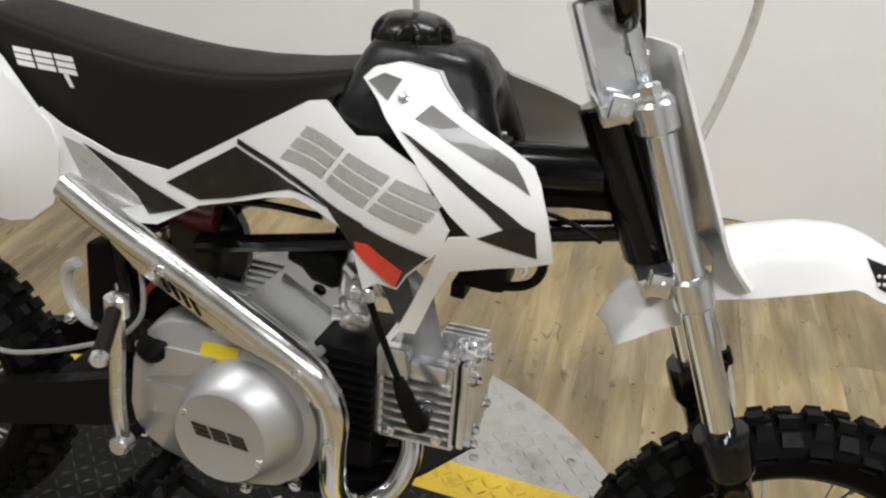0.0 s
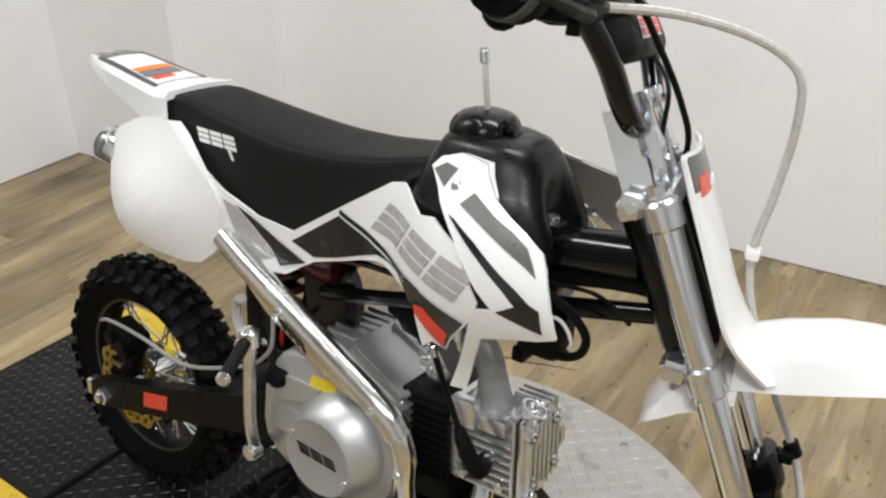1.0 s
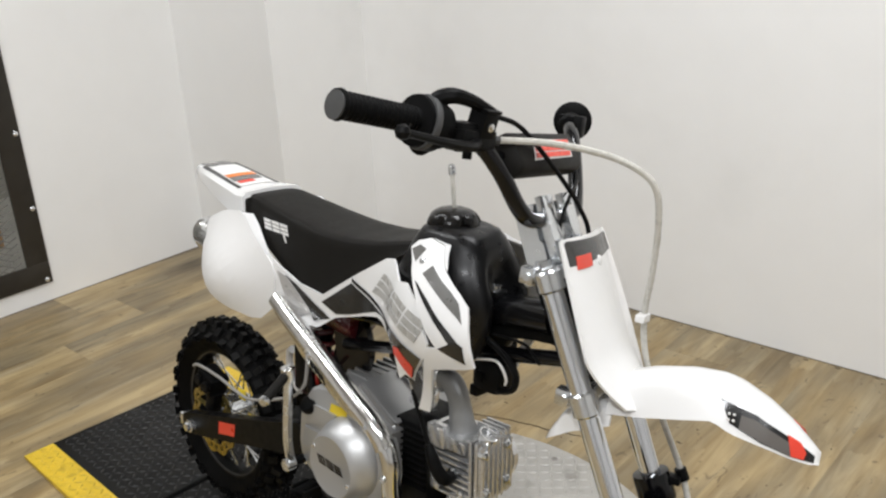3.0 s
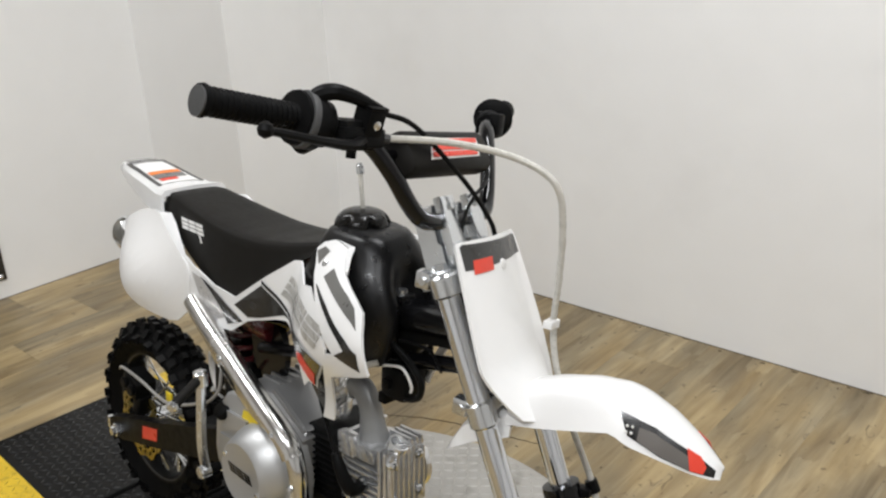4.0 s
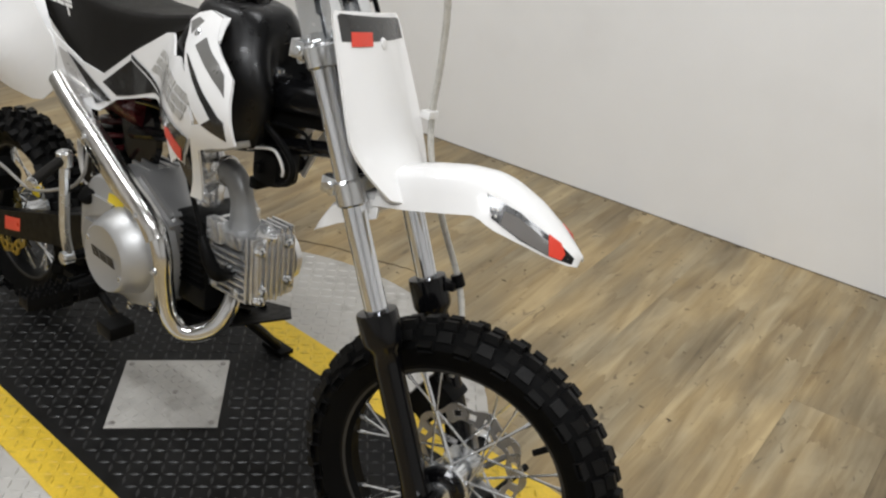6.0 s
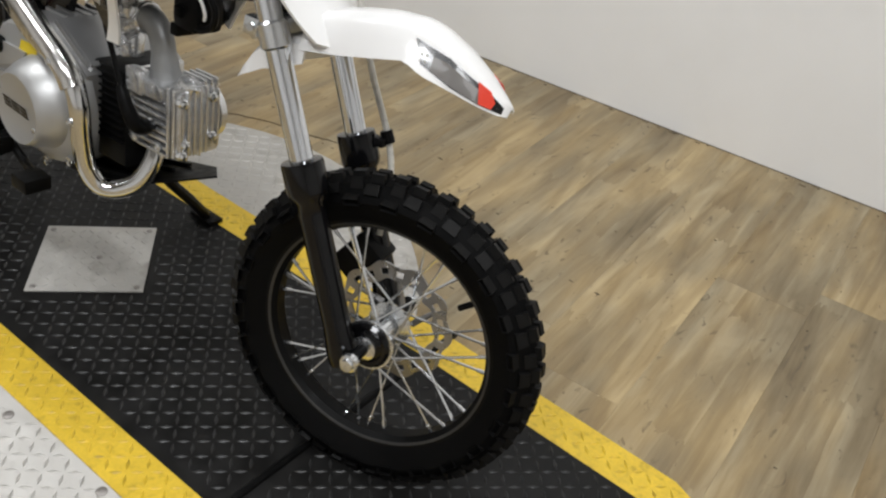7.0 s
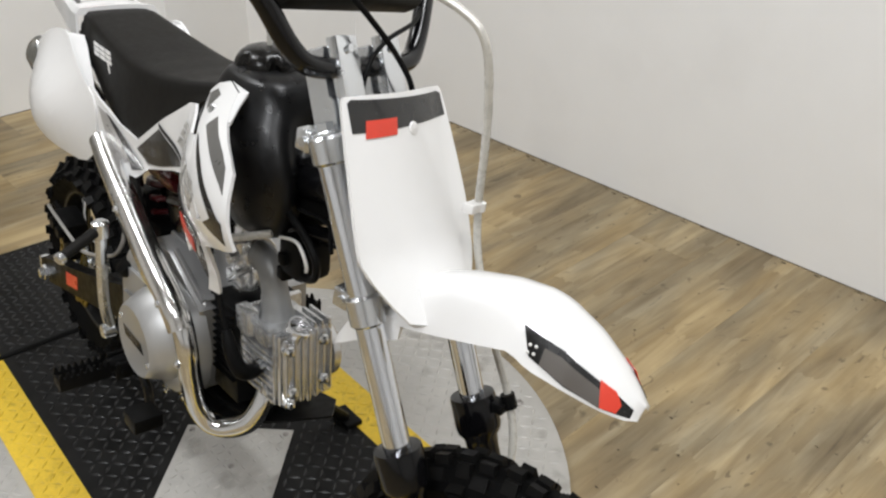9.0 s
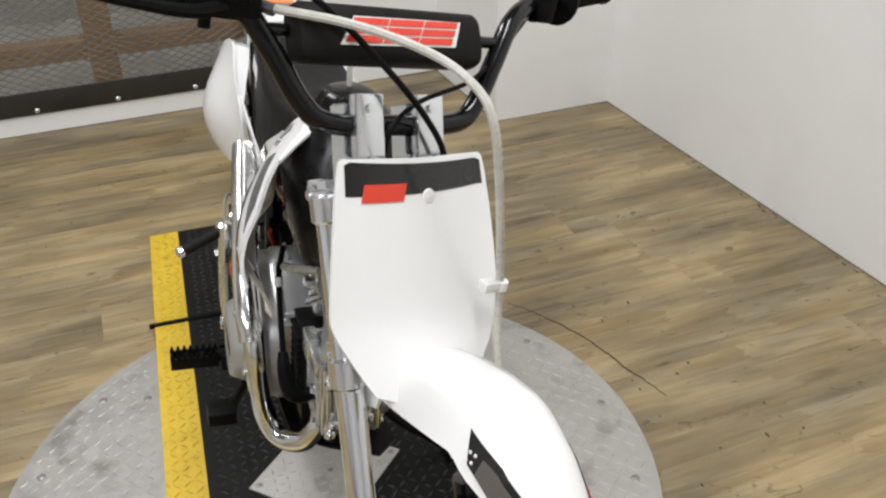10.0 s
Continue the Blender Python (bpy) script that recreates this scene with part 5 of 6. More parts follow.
bp("case_plug", MATT, lambda bm: lathe(bm, [(0.008, 0), (0.008, 0.004), (0.005, 0.006), (0.001, 0.005)], TILT @ Matrix.Translation((-0.004, 0.034, 0.0)), 12), "", engine)
EM = Matrix.Translation((0.043, 0.0, 0.404)) @ pose(0, 0, 0, 0, -3, 0)


# Block runs on below the fins in place of the dark shadow there.
cylinder = bp("cylinder", MATT, lambda bm: box(bm, -0.014, 0.062, -0.054, 0.048, -0.100, 0.050, 0.006), "black finned cylinder, run down as the shadow below it", m=EM)
fin = bp("fin", MATT, lambda bm: box(bm, -0.010, 0.060, -0.060, 0.052, -0.062, -0.0594, 0.0008), "", cylinder)
for k in range(1, 10):
    again(fin, pose(0, 0, 0.0112 * k))


def head(bm):
    box(bm, 0.064, 0.148, -0.030, 0.032, -0.044, 0.048, 0.006)
    box(bm, 0.146, 0.151, -0.046, 0.042, -0.054, 0.054, 0.002)
    box(bm, 0.060, 0.070, -0.047, 0.046, -0.052, 0.056, 0.003)


head_ob = bp("cylinder_head", ALLOY, head, "finned cast alloy cylinder head", m=EM)
fin = bp("fin", ALLOY, lambda bm: box(bm, 0.066, 0.147, -0.047, 0.046, -0.053, -0.0492, 0.001), "", head_ob)
for k in range(1, 7):
    again(fin, pose(0, 0, 0.0112 * k))
bp("head_side_cover", ALLOY, lambda bm: (box(bm, 0.063, 0.099, -0.053, -0.036, 0.026, 0.062, 0.003), box(bm, 0.099, 0.140, -0.050, -0.030, 0.028, 0.050, 0.004)), "flat square cover", head_ob)


def valve_cover(bm):
    box(bm, 0.154, 0.163, -0.044, 0.036, -0.052, 0.054, 0.004)


bp("valve_cover", ALLOY, valve_cover, "finned alloy valve cover", head_ob)
for k in range(7):
    y = -0.036 + 0.0108 * k
    h = 0.052 - 0.010 * abs(k - 3) / 3
    bp("fin", ALLOY, lambda bm: box(bm, 0.161, 0.170, y - 0.0022, y + 0.0022, -h, h + 0.004, 0.0015), "", head_ob)
    if k > 3:
        bp("fin", ALLOY, lambda bm: box(bm, 0.118, 0.166, y - 0.0022, y + 0.0022, 0.046, 0.062, 0.0015), "", head_ob)
bp("head_gasket", MATT, lambda bm: box(bm, 0.1505, 0.1545, -0.041, 0.039, -0.050, 0.051, 0.001), "dark seam", head_ob)
for y, z in ((-0.034, 0.034), (-0.030, -0.030), (0.018, 0.036), (0.018, -0.024), (-0.034, -0.046)):
    bp("head_bolt", BRIGHT, lambda bm: lathe(bm, [(0.0078, 0), (0.0078, 0.012), (0.0055, 0.0135), (0.0050, 0.018), (0.002, 0.019)], Matrix.Translation((0.158, y, z)) @ pose(0, 0, 0, 0, 90, 0), 8), "bright head bolt", head_ob)
TAP = Matrix.Translation((0.150, -0.012, 0.046)) @ pose(0, 0, 0, -10, 28, 0)
tappet = bp("tappet_cap", ALLOY, lambda bm: lathe(bm, [(0.0175, -0.010), (0.0175, 0.012), (0.0165, 0.0140), (0.0140, 0.0140), (0.0128, 0.012), (0.0125, -0.002), (0.001, -0.002)], TAP, 24), "round alloy tappet collar", head_ob)
# Black disc stands for the shade at the bottom of the open collar.
bp("tappet_recess", MATT, lambda bm: lathe(bm, [(0.0123, -0.001), (0.0123, 0.0), (0.001, 0.0)], TAP, 18), "black disc painted as the shade in the recess", tappet)
bp("tappet_bolt", ALLOY, lambda bm: lathe(bm, [(0.0065, -0.001), (0.0065, 0.008), (0.005, 0.0092), (0.001, 0.0092)], TAP @ Matrix.Translation((0.002, 0.0, 0)), 6), "pale bolt", tappet)
bp("tappet_base", ALLOY, lambda bm: box(bm, 0.118, 0.166, -0.036, 0.016, 0.036, 0.050, 0.004), "", head_ob)
bp("cam_cover", ALLOY, lambda bm: lathe(bm, [(0.042, 0), (0.042, 0.010), (0.036, 0.015), (0.001, 0.016)], Matrix.Translation((0.128, 0.036, 0.0)) @ pose(0, 0, 0, -90, 0, 0), 28), "round alloy cam cover", head_ob)
for x, z in ((0.118, -0.006), (0.134, -0.040), (0.080, -0.042)):
    bp("side_bolt", BRIGHT, lambda bm: lathe(bm, [(0.0065, 0), (0.0065, 0.006), (0.003, 0.007), (0.001, 0.006)], Matrix.Translation((x, -0.046, z)) @ pose(0, 0, 0, 90, 0, 0), 8), "", head_ob)
bp("intake_pipe", PIPE, lambda bm: tube(bm, [(0.142, -0.010, 0.450), (0.140, -0.012, 0.468), (0.135, -0.012, 0.494), (0.127, -0.012, 0.516), (0.112, -0.012, 0.530), (0.092, -0.012, 0.532)], [0.029, 0.0215, 0.0180, 0.0180, 0.0185, 0.020], 18, 6), "cast alloy intake pipe", engine)


def carb(bm):
    lathe(bm, [(0.010, 0.462), (0.018, 0.466), (0.020, 0.494), (0.016, 0.502), (0.022, 0.508), (0.023, 0.540), (0.017, 0.548), (0.0155, 0.562), (0.017, 0.564), (0.015, 0.576), (0.006, 0.580)], Matrix.Translation((0.062, -0.014, 0)), 18)
    box(bm, 0.046, 0.096, -0.030, 0.006, 0.512, 0.546, 0.006)
    rod(bm, (0.092, -0.012, 0.531), (0.100, -0.012, 0.532), 0.024, n=16, bev=0.002)
    rod(bm, (0.056, -0.036, 0.544), (0.070, -0.042, 0.538), 0.007, n=8)
    rod(bm, (0.070, -0.046, 0.520), (0.070, -0.028, 0.520), 0.0085, n=10, bev=0.001)
    rod(bm, (0.082, -0.040, 0.500), (0.082, -0.020, 0.506), 0.006, n=8)
    box(bm, 0.040, 0.084, -0.034, -0.024, 0.474, 0.490, 0.003)


carburettor = bp("carburettor", ALLOY, carb, "alloy carburettor", engine)
bp("screw", BRIGHT, lambda bm: rod(bm, (0.060, -0.042, 0.482), (0.060, -0.030, 0.482), 0.004, n=8), "", carburettor)
bp("slide_cap", MATT, lambda bm: lathe(bm, [(0.0175, 0), (0.0175, 0.010), (0.012, 0.014), (0.004, 0.022)], Matrix.Translation((0.062, -0.014, 0.566)), 14), "black slide cap", carburettor)
bp("carburettor_boot", MATT, lambda bm: lathe(bm, [(0.022, 0), (0.026, 0.006), (0.026, 0.030), (0.018, 0.045), (0.016, 0.062)], along((0.046, -0.014, 0.530), (-0.080, -0.012, 0.552)), 18), "black rubber boot", engine)
lead = bp("spark_lead", MATT, lambda bm: tube(bm, [(0.092, -0.078, 0.592), (0.097, -0.084, 0.560), (0.103, -0.085, 0.534), (0.118, -0.085, 0.500), (0.143, -0.085, 0.449)], 0.0040, 8, 6), "black spark plug lead", engine)
bp("ferrule", BRIGHT, lambda bm: rod(bm, (0.0985, -0.085, 0.551), (0.1025, -0.085, 0.537), 0.0058, n=10, bev=0.001), "bright spring ferrule", lead)
bp("plug_cap", MATT, lambda bm: tube(bm, [(0.139, -0.085, 0.457), (0.147, -0.085, 0.441), (0.157, -0.083, 0.421), (0.164, -0.076, 0.405), (0.161, -0.058, 0.397), (0.152, -0.042, 0.398)], [0.0065, 0.0095, 0.0105, 0.0115, 0.0105, 0.009], 12, 4), "black plug cap", engine)


def skid(bm):
    skin(bm, [(-0.060, -0.070), (0.120, -0.066), (0.165, -0.020), (0.207, 0.040), (0.165, 0.075), (-0.060, 0.075)], lambda x, y: (x, y, 0.264 + 0.28 * max(0, x - 0.03)), 0.003, 0.05)
    for k in range(4):
        y = -0.045 + 0.032 * k
        tube(bm, [(-0.040, y, 0.268), (0.030, y, 0.268), (0.130, y, 0.295)], 0.004, 6, 3)
    box(bm, 0.060, 0.100, -0.020, 0.020, 0.268, 0.345, 0.004)


bp("skid_plate", MATT, skid, "black ribbed steel skid plate")

# ---- exhaust
EX = [(0.140, -0.020, 0.362), (0.148, -0.034, 0.332), (0.140, -0.052, 0.298), (0.116, -0.072, 0.280), (0.096, -0.090, 0.284), (0.086, -0.103, 0.314), (0.085, -0.111, 0.362), (0.084, -0.115, 0.414), (0.060, -0.115, 0.456), (-0.010, -0.111, 0.489), (-0.100, -0.102, 0.526), (-0.188, -0.092, 0.560), (-0.244, -0.082, 0.584), (-0.300, -0.070, 0.607)]
exhaust = bp("exhaust_pipe", CHROME, lambda bm: tube(bm, EX, 0.0150, 18, 8), "chrome exhaust header sweeping back")
bp("exhaust_shield", SHIELD, lambda bm: tube(bm, [(x, y - 0.008, z + 0.004) for x, y, z in ((0.078, -0.112, 0.432), (0.056, -0.114, 0.460), (-0.010, -0.111, 0.491), (-0.100, -0.102, 0.528), (-0.188, -0.092, 0.561), (-0.244, -0.084, 0.585))], 0.0165, 18, 6), "polished chrome heat shield", exhaust)
SHIELD_LINE = [(0.030, -0.1205, 0.478), (-0.010, -0.119, 0.495), (-0.100, -0.110, 0.532), (-0.188, -0.100, 0.565)]


def skirt_at(x, drop):
    """A point on the flat lower flange of the shield, drop below its middle."""
    xs = [p[0] for p in SHIELD_LINE[::-1]]
    y, z = (float(np.interp(x, xs, [p[k] for p in SHIELD_LINE[::-1]])) for k in (1, 2))
    return (x, y - 0.0155 + 0.12 * drop, z - drop)


bp("shield_flange", SHIELD, lambda bm: skin(bm, [(0.025, 0.000), (0.025, 0.013), (-0.030, 0.024), (-0.140, 0.024), (-0.175, 0.012), (-0.175, 0.000)], skirt_at, 0.0016, 0.02), "flat chrome flange", exhaust)
for k in range(4):
    def slot(bm):
        x = -0.112 + 0.0125 * k
        skin(bm, [(x - 0.002, 0.0075), (x + 0.0016, 0.0070), (x + 0.0120, 0.0200), (x + 0.0084, 0.0205)], lambda u, v: (skirt_at(u, v)[0], skirt_at(u, v)[1] - 0.0012, skirt_at(u, v)[2]), 0.0012, 0.02)
    bp("shield_slot", MATT, slot, "", exhaust)
for p in ((0.050, -0.136, 0.466), (-0.110, -0.124, 0.535), (0.085, -0.128, 0.388)):
    bp("shield_screw", BRIGHT, lambda bm: lathe(bm, [(0.006, 0), (0.006, 0.003), (0.003, 0.005), (0.001, 0.004)], along(p, (p[0], -1, p[2])), 10), "", exhaust)


def silencer(bm):
    a, b = Vector((-0.300, -0.074, 0.606)), Vector((-0.505, -0.088, 0.670))
    lathe(bm, [(0.016, 0), (0.032, 0.012), (0.035, 0.030), (0.035, 0.172), (0.033, 0.188), (0.027, 0.199), (0.023, 0.200), (0.021, 0.190), (0.002, 0.186)], along(a, b), 24)


bp("silencer", CHROME, silencer, "chrome silencer under the tail panel", exhaust)

# ---- controls
kick = bp("kick_start", BRIGHT, lambda bm: (tube(bm, [(-0.158, -0.128, 0.312), (-0.160, -0.134, 0.360), (-0.158, -0.134, 0.430), (-0.158, -0.132, 0.480)], 0.0085, 10, 4), rod(bm, (-0.158, -0.122, 0.312), (-0.158, -0.142, 0.312), 0.012, n=12, bev=0.002),
                                        lathe(bm, [(0.008, -0.014), (0.013, -0.010), (0.013, 0.012), (0.007, 0.016)], Matrix.Translation((-0.158, -0.132, 0.484)), 12)), "bright kick start lever")
bp("kick_shaft", MATT, lambda bm: rod(bm, (-0.158, -0.090, 0.312), (-0.158, -0.123, 0.312), 0.008, n=12), "dark kick shaft", kick)
bp("kick_pedal", VINYL, lambda bm: rod(bm, (-0.156, -0.140, 0.484), (-0.132, -0.196, 0.468), 0.0085, n=12, bev=0.002), "dark grey rubber pedal", kick)
bp("kick_pedal_end", BRIGHT, lambda bm: rod(bm, (-0.132, -0.196, 0.468), (-0.128, -0.205, 0.4655), 0.0094, n=12, bev=0.002), "", kick)


def peg(bm):
    for s in (-1, 1):
        y0, y1 = min(s * 0.150, s * 0.226), max(s * 0.150, s * 0.226)
        box(bm, -0.136, -0.131, y0, y1, 0.262, 0.281, 0.001)
        box(bm, -0.113, -0.108, y0, y1, 0.260, 0.281, 0.001)
        for e in (0.152, 0.176, 0.200, 0.2235):
            box(bm, -0.133, -0.111, s * e - 0.0025, s * e + 0.0025, 0.262, 0.279, 0.0008)
        for k in range(8):
            y = s * (0.154 + 0.0098 * k)
            for x0 in (-0.1365, -0.1125):
                loft(bm, [[(x0, y - 0.0038, 0.279), (x0 + 0.005, y - 0.0038, 0.279), (x0 + 0.005, y + 0.0038, 0.279), (x0, y + 0.0038, 0.279)],
                          [(x0 + 0.001, y - 0.0012, 0.289), (x0 + 0.004, y - 0.0012, 0.289), (x0 + 0.004, y + 0.0012, 0.289), (x0 + 0.001, y + 0.0012, 0.289)]])
        rod(bm, (-0.122, s * 0.060, 0.280), (-0.122, s * 0.152, 0.272), 0.012, n=12, bev=0.002)
        for x0 in (-0.132, -0.098):
            box(bm, x0, x0 + 0.006, min(s * 0.112, s * 0.148), max(s * 0.112, s * 0.148), 0.262, 0.290, 0.003)
        rod(bm, (-0.136, s * 0.137, 0.277), (-0.088, s * 0.137, 0.277), 0.004, n=8)
    box(bm, -0.160, -0.100, -0.075, 0.075, 0.268, 0.286, 0.003)


bp("foot_peg", MATT, peg, "black toothed foot peg")
bp("brake_pedal", MATT, lambda bm: (tube(bm, [(-0.120, -0.108, 0.276), (-0.060, -0.115, 0.258), (0.000, -0.135, 0.272), (0.030, -0.142, 0.284)], 0.007, 8, 4), box(bm, 0.014, 0.052, -0.180, -0.138, 0.268, 0.290, 0.003)), "black rear brake pedal")


def stand(bm):
    tube(bm, [(-0.005, 0.075, 0.250), (-0.020, 0.130, 0.180), (-0.045, 0.205, 0.105), (-0.066, 0.262, 0.045)], 0.010, 10, 4)
    box(bm, -0.100, -0.040, 0.250, 0.285, 0.034, 0.044, 0.003)


bp("side_stand", MATT, stand, "black side stand")


# ---- seat
def seat_profile(x):
    xs = [-0.420, -0.400, -0.360, -0.300, -0.240, -0.180, -0.140, -0.080, -0.020, 0.030, 0.062]
    top = [0.733, 0.747, 0.749, 0.743, 0.737, 0.733, 0.732, 0.734, 0.741, 0.751, 0.757]
    low = [0.722, 0.716, 0.698, 0.664, 0.638, 0.620, 0.620, 0.650, 0.692, 0.726, 0.742]
    wid = [0.045, 0.055, 0.063, 0.070, 0.075, 0.078, 0.078, 0.076, 0.070, 0.062, 0.054]
    return [float(np.interp(x, xs, q)) for q in (top, low, wid)]


def seat_ring(x, n=28):
    t, l, w = seat_profile(x)
    h = t - l
    pts = []
    for k in range(n + 1):
        u = -1 + 2 * k / n
        a = abs(u)
        if a < 0.5:
            y, z = 0.80 * w * (a / 0.5), t - 0.07 * h * (a / 0.5) ** 3 * 0.6
        elif a < 0.62:
            f = (a - 0.5) / 0.12
            y, z = w * (0.80 + 0.09 * math.sin(f * math.pi / 2)), t - 0.042 * h - 0.012 * f ** 1.5 - 0.0 * h
        else:
            f = (a - 0.62) / 0.38
            y, z = w * (0.89 + 0.11 * f), (t - 0.042 * h - 0.012) * (1 - f) + l * f
        pts.append((x, math.copysign(y, u), z))
    return pts


def seat_build(bm):
    loft(bm, [seat_ring(-0.420 + 0.482 * k / 40) for k in range(41)])


seat = bp("seat", VINYL, seat_build, "long black vinyl seat", sharp=60)


def seat_side(lift):
    def at(x, z):
        t, l, w = seat_profile(x)
        h = t - l
        z0 = t - 0.042 * h - 0.012
        f = min(1, max(0, (z0 - z) / (z0 - l)))
        return (x, -(w * (0.89 + 0.11 * f) + lift), z)
    return at


def seat_logo(bm):
    slash(-0.318, 0.699, (0.080, 0.002), (-0.008, 0.018), seat_side(0.0008), bm)
    skin(bm, [(-0.258, 0.700), (-0.252, 0.700), (-0.244, 0.688), (-0.249, 0.688)], seat_side(0.0008), 0.0006, 0.03)


bp("seat_emblem", PALE, seat_logo, "white slanted emblem blocks", seat)


# ---- side panels
def flank(x, z):
    r = 0.078 + 0.058 * math.exp(-((x + 0.39) / 0.11) ** 2 - ((z - 0.60) / 0.10) ** 2)
    u, v = (x - 0.15) / 0.1, (z - 0.68) / 0.1
    s = 0.1302 + 0.0287 * u - 0.0187 * v - 0.0126 * u * u + 0.0064 * u * v - 0.0477 * v * v - 0.0145 * v ** 3 - 0.0231 * u * v * v
    w = step01(-0.05, 0.08, x)
    return -(r * (1 - w) + max(0.03, s) * w)


def lay(lift, s=1):
    def at(x, z):
        w = step01(0.0, 0.14, x)
        k = 1.0 if s > 0 else 1 - 0.15 * w
        return (x - 0.008 * w, s * k * (flank(x, z) - lift), z - 0.0055 * w)
    return at


def lay_shroud(lift, s=1):
    def at(x, z):
        return (x, s * (1.0 if s > 0 else 0.88) * (flank(x, z) - lift), z)
    return at


TAIL_PANEL = soft([(-0.346, 0.730), (-0.394, 0.724), (-0.450, 0.697), (-0.447, 0.665), (-0.424, 0.622), (-0.402, 0.574), (-0.362, 0.551), (-0.292, 0.536), (-0.250, 0.572), (-0.248, 0.645), (-0.300, 0.690)], 1)
MID_PANEL = [(-0.270, 0.668), (-0.246, 0.652), (-0.190, 0.630), (-0.130, 0.625), (-0.070, 0.665), (0.017, 0.723), (0.036, 0.728), (0.060, 0.717), (0.082, 0.711), (0.108, 0.718), (0.160, 0.705), (0.195, 0.660), (0.190, 0.640), (0.157, 0.600), (0.146, 0.580), (0.126, 0.582), (0.111, 0.569),
             (0.099, 0.604), (0.096, 0.616), (0.076, 0.625), (0.050, 0.626), (0.013, 0.627), (-0.020, 0.619), (-0.093, 0.595), (-0.142, 0.563), (-0.177, 0.558), (-0.216, 0.572), (-0.256, 0.585)]
SHROUD = [(0.069, 0.754), (0.077, 0.764), (0.089, 0.772), (0.106, 0.773), (0.141, 0.771), (0.153, 0.762), (0.174, 0.750), (0.201, 0.741), (0.227, 0.733), (0.250, 0.724), (0.259, 0.713), (0.270, 0.690), (0.277, 0.668), (0.281, 0.649), (0.261, 0.640), (0.231, 0.630), (0.190, 0.613),
          (0.173, 0.572), (0.156, 0.523), (0.139, 0.525), (0.148, 0.549), (0.165, 0.593), (0.179, 0.632), (0.187, 0.648), (0.209, 0.656), (0.186, 0.671), (0.162, 0.691), (0.143, 0.706), (0.119, 0.721), (0.105, 0.730), (0.092, 0.741), (0.078, 0.749)]
for s in (1, -1):
    tailp = bp("tail_panel", WHITE, lambda bm: skin(bm, TAIL_PANEL, lay(0.006, s), 0.004, 0.02), "white plastic rear side panel")

    def flange(bm):
        rings = []
        for x, z, w in ((-0.262, 0.652, 0.008), (-0.300, 0.686, 0.020), (-0.330, 0.712, 0.026), (-0.352, 0.726, 0.028), (-0.392, 0.721, 0.030), (-0.420, 0.710, 0.024), (-0.446, 0.696, 0.010)):
            p = Vector(lay(0.0055, s)(x, z))
            q = p + Vector((0, s * w, -0.25 * w))
            rings.append([p, q, q + Vector((0, 0, -0.003)), p + Vector((0, s * 0.002, -0.006))])
        loft(bm, rings)
    bp("panel_flange", WHITE, flange, "", tailp)
    midp = bp("side_panel", WHITE, lambda bm: skin(bm, MID_PANEL, lay(0.0030, s), 0.0035, 0.01), "white side panel with black and grey graphics")
    bp("panel_inset", SILVER, lambda bm: skin(bm, [(-0.246, 0.642), (-0.224, 0.635), (-0.158, 0.582), (-0.186, 0.572), (-0.216, 0.578)], lay(0.0042, s), 0.0006, 0.01), "silver graphic", midp)
    bp("panel_inset", BLACKDECAL, lambda bm: skin(bm, [(-0.224, 0.638), (-0.190, 0.624), (-0.150, 0.606), (-0.106, 0.590), (-0.150, 0.573), (-0.164, 0.592)], lay(0.0050, s), 0.0006, 0.01), "black graphic", midp)
    bp("panel_inset", BLACKDECAL, lambda bm: skin(bm, [(-0.130, 0.613), (-0.052, 0.667), (-0.029, 0.656), (0.004, 0.641), (0.023, 0.637), (0.060, 0.636), (0.006, 0.634), (-0.056, 0.612), (-0.092, 0.602)], lay(0.0042, s), 0.0006, 0.01), "dark grey graphic", midp)
    bp("panel_stripe", BLACKDECAL, lambda bm: skin(bm, [(-0.050, 0.676), (-0.029, 0.666), (0.004, 0.651), (0.023, 0.646), (0.044, 0.643), (0.087, 0.641), (0.108, 0.639), (0.107, 0.636), (0.066, 0.637), (0.044, 0.638), (0.023, 0.641), (0.004, 0.645), (-0.029, 0.660), (-0.050, 0.670)], lay(0.0048, s), 0.0006, 0.01), "black stripe", midp)
    for k in range(3):
        bp("panel_emblem", GREYDECAL, lambda bm: slash(-0.010 + 0.0593 * k, 0.664 - 0.00467 * k, (0.0593, -0.00467), (0.026, 0.037), lay(0.0046, s), bm, 1), "large grey emblem bars", midp)
    bp("panel_tail_graphic", BLACKDECAL, lambda bm: skin(bm, [(0.060, 0.637), (0.108, 0.638), (0.178, 0.629), (0.156, 0.602), (0.147, 0.584), (0.101, 0.609), (0.078, 0.627)], lay(0.0052, s), 0.0006, 0.01), "black graphic", midp)
    bp("panel_tail_patch", RED, lambda bm: skin(bm, [(0.100, 0.619), (0.116, 0.622), (0.153, 0.605), (0.145, 0.584), (0.102, 0.609)], lay(0.0062, s), 0.0006, 0.01), "red patch", midp)
    bp("panel_finger", BLACKDECAL, lambda bm: skin(bm, [(0.122, 0.602), (0.154, 0.602), (0.166, 0.560), (0.162, 0.542), (0.150, 0.530)], lay(0.002, s), 0.002, 0.02), "black lower panel", midp)
    shroud = bp("tank_shroud", WHITE, lambda bm: skin(bm, SHROUD, lay_shroud(0.0060, s), 0.004, 0.01), "white tank shroud with a black arrow")

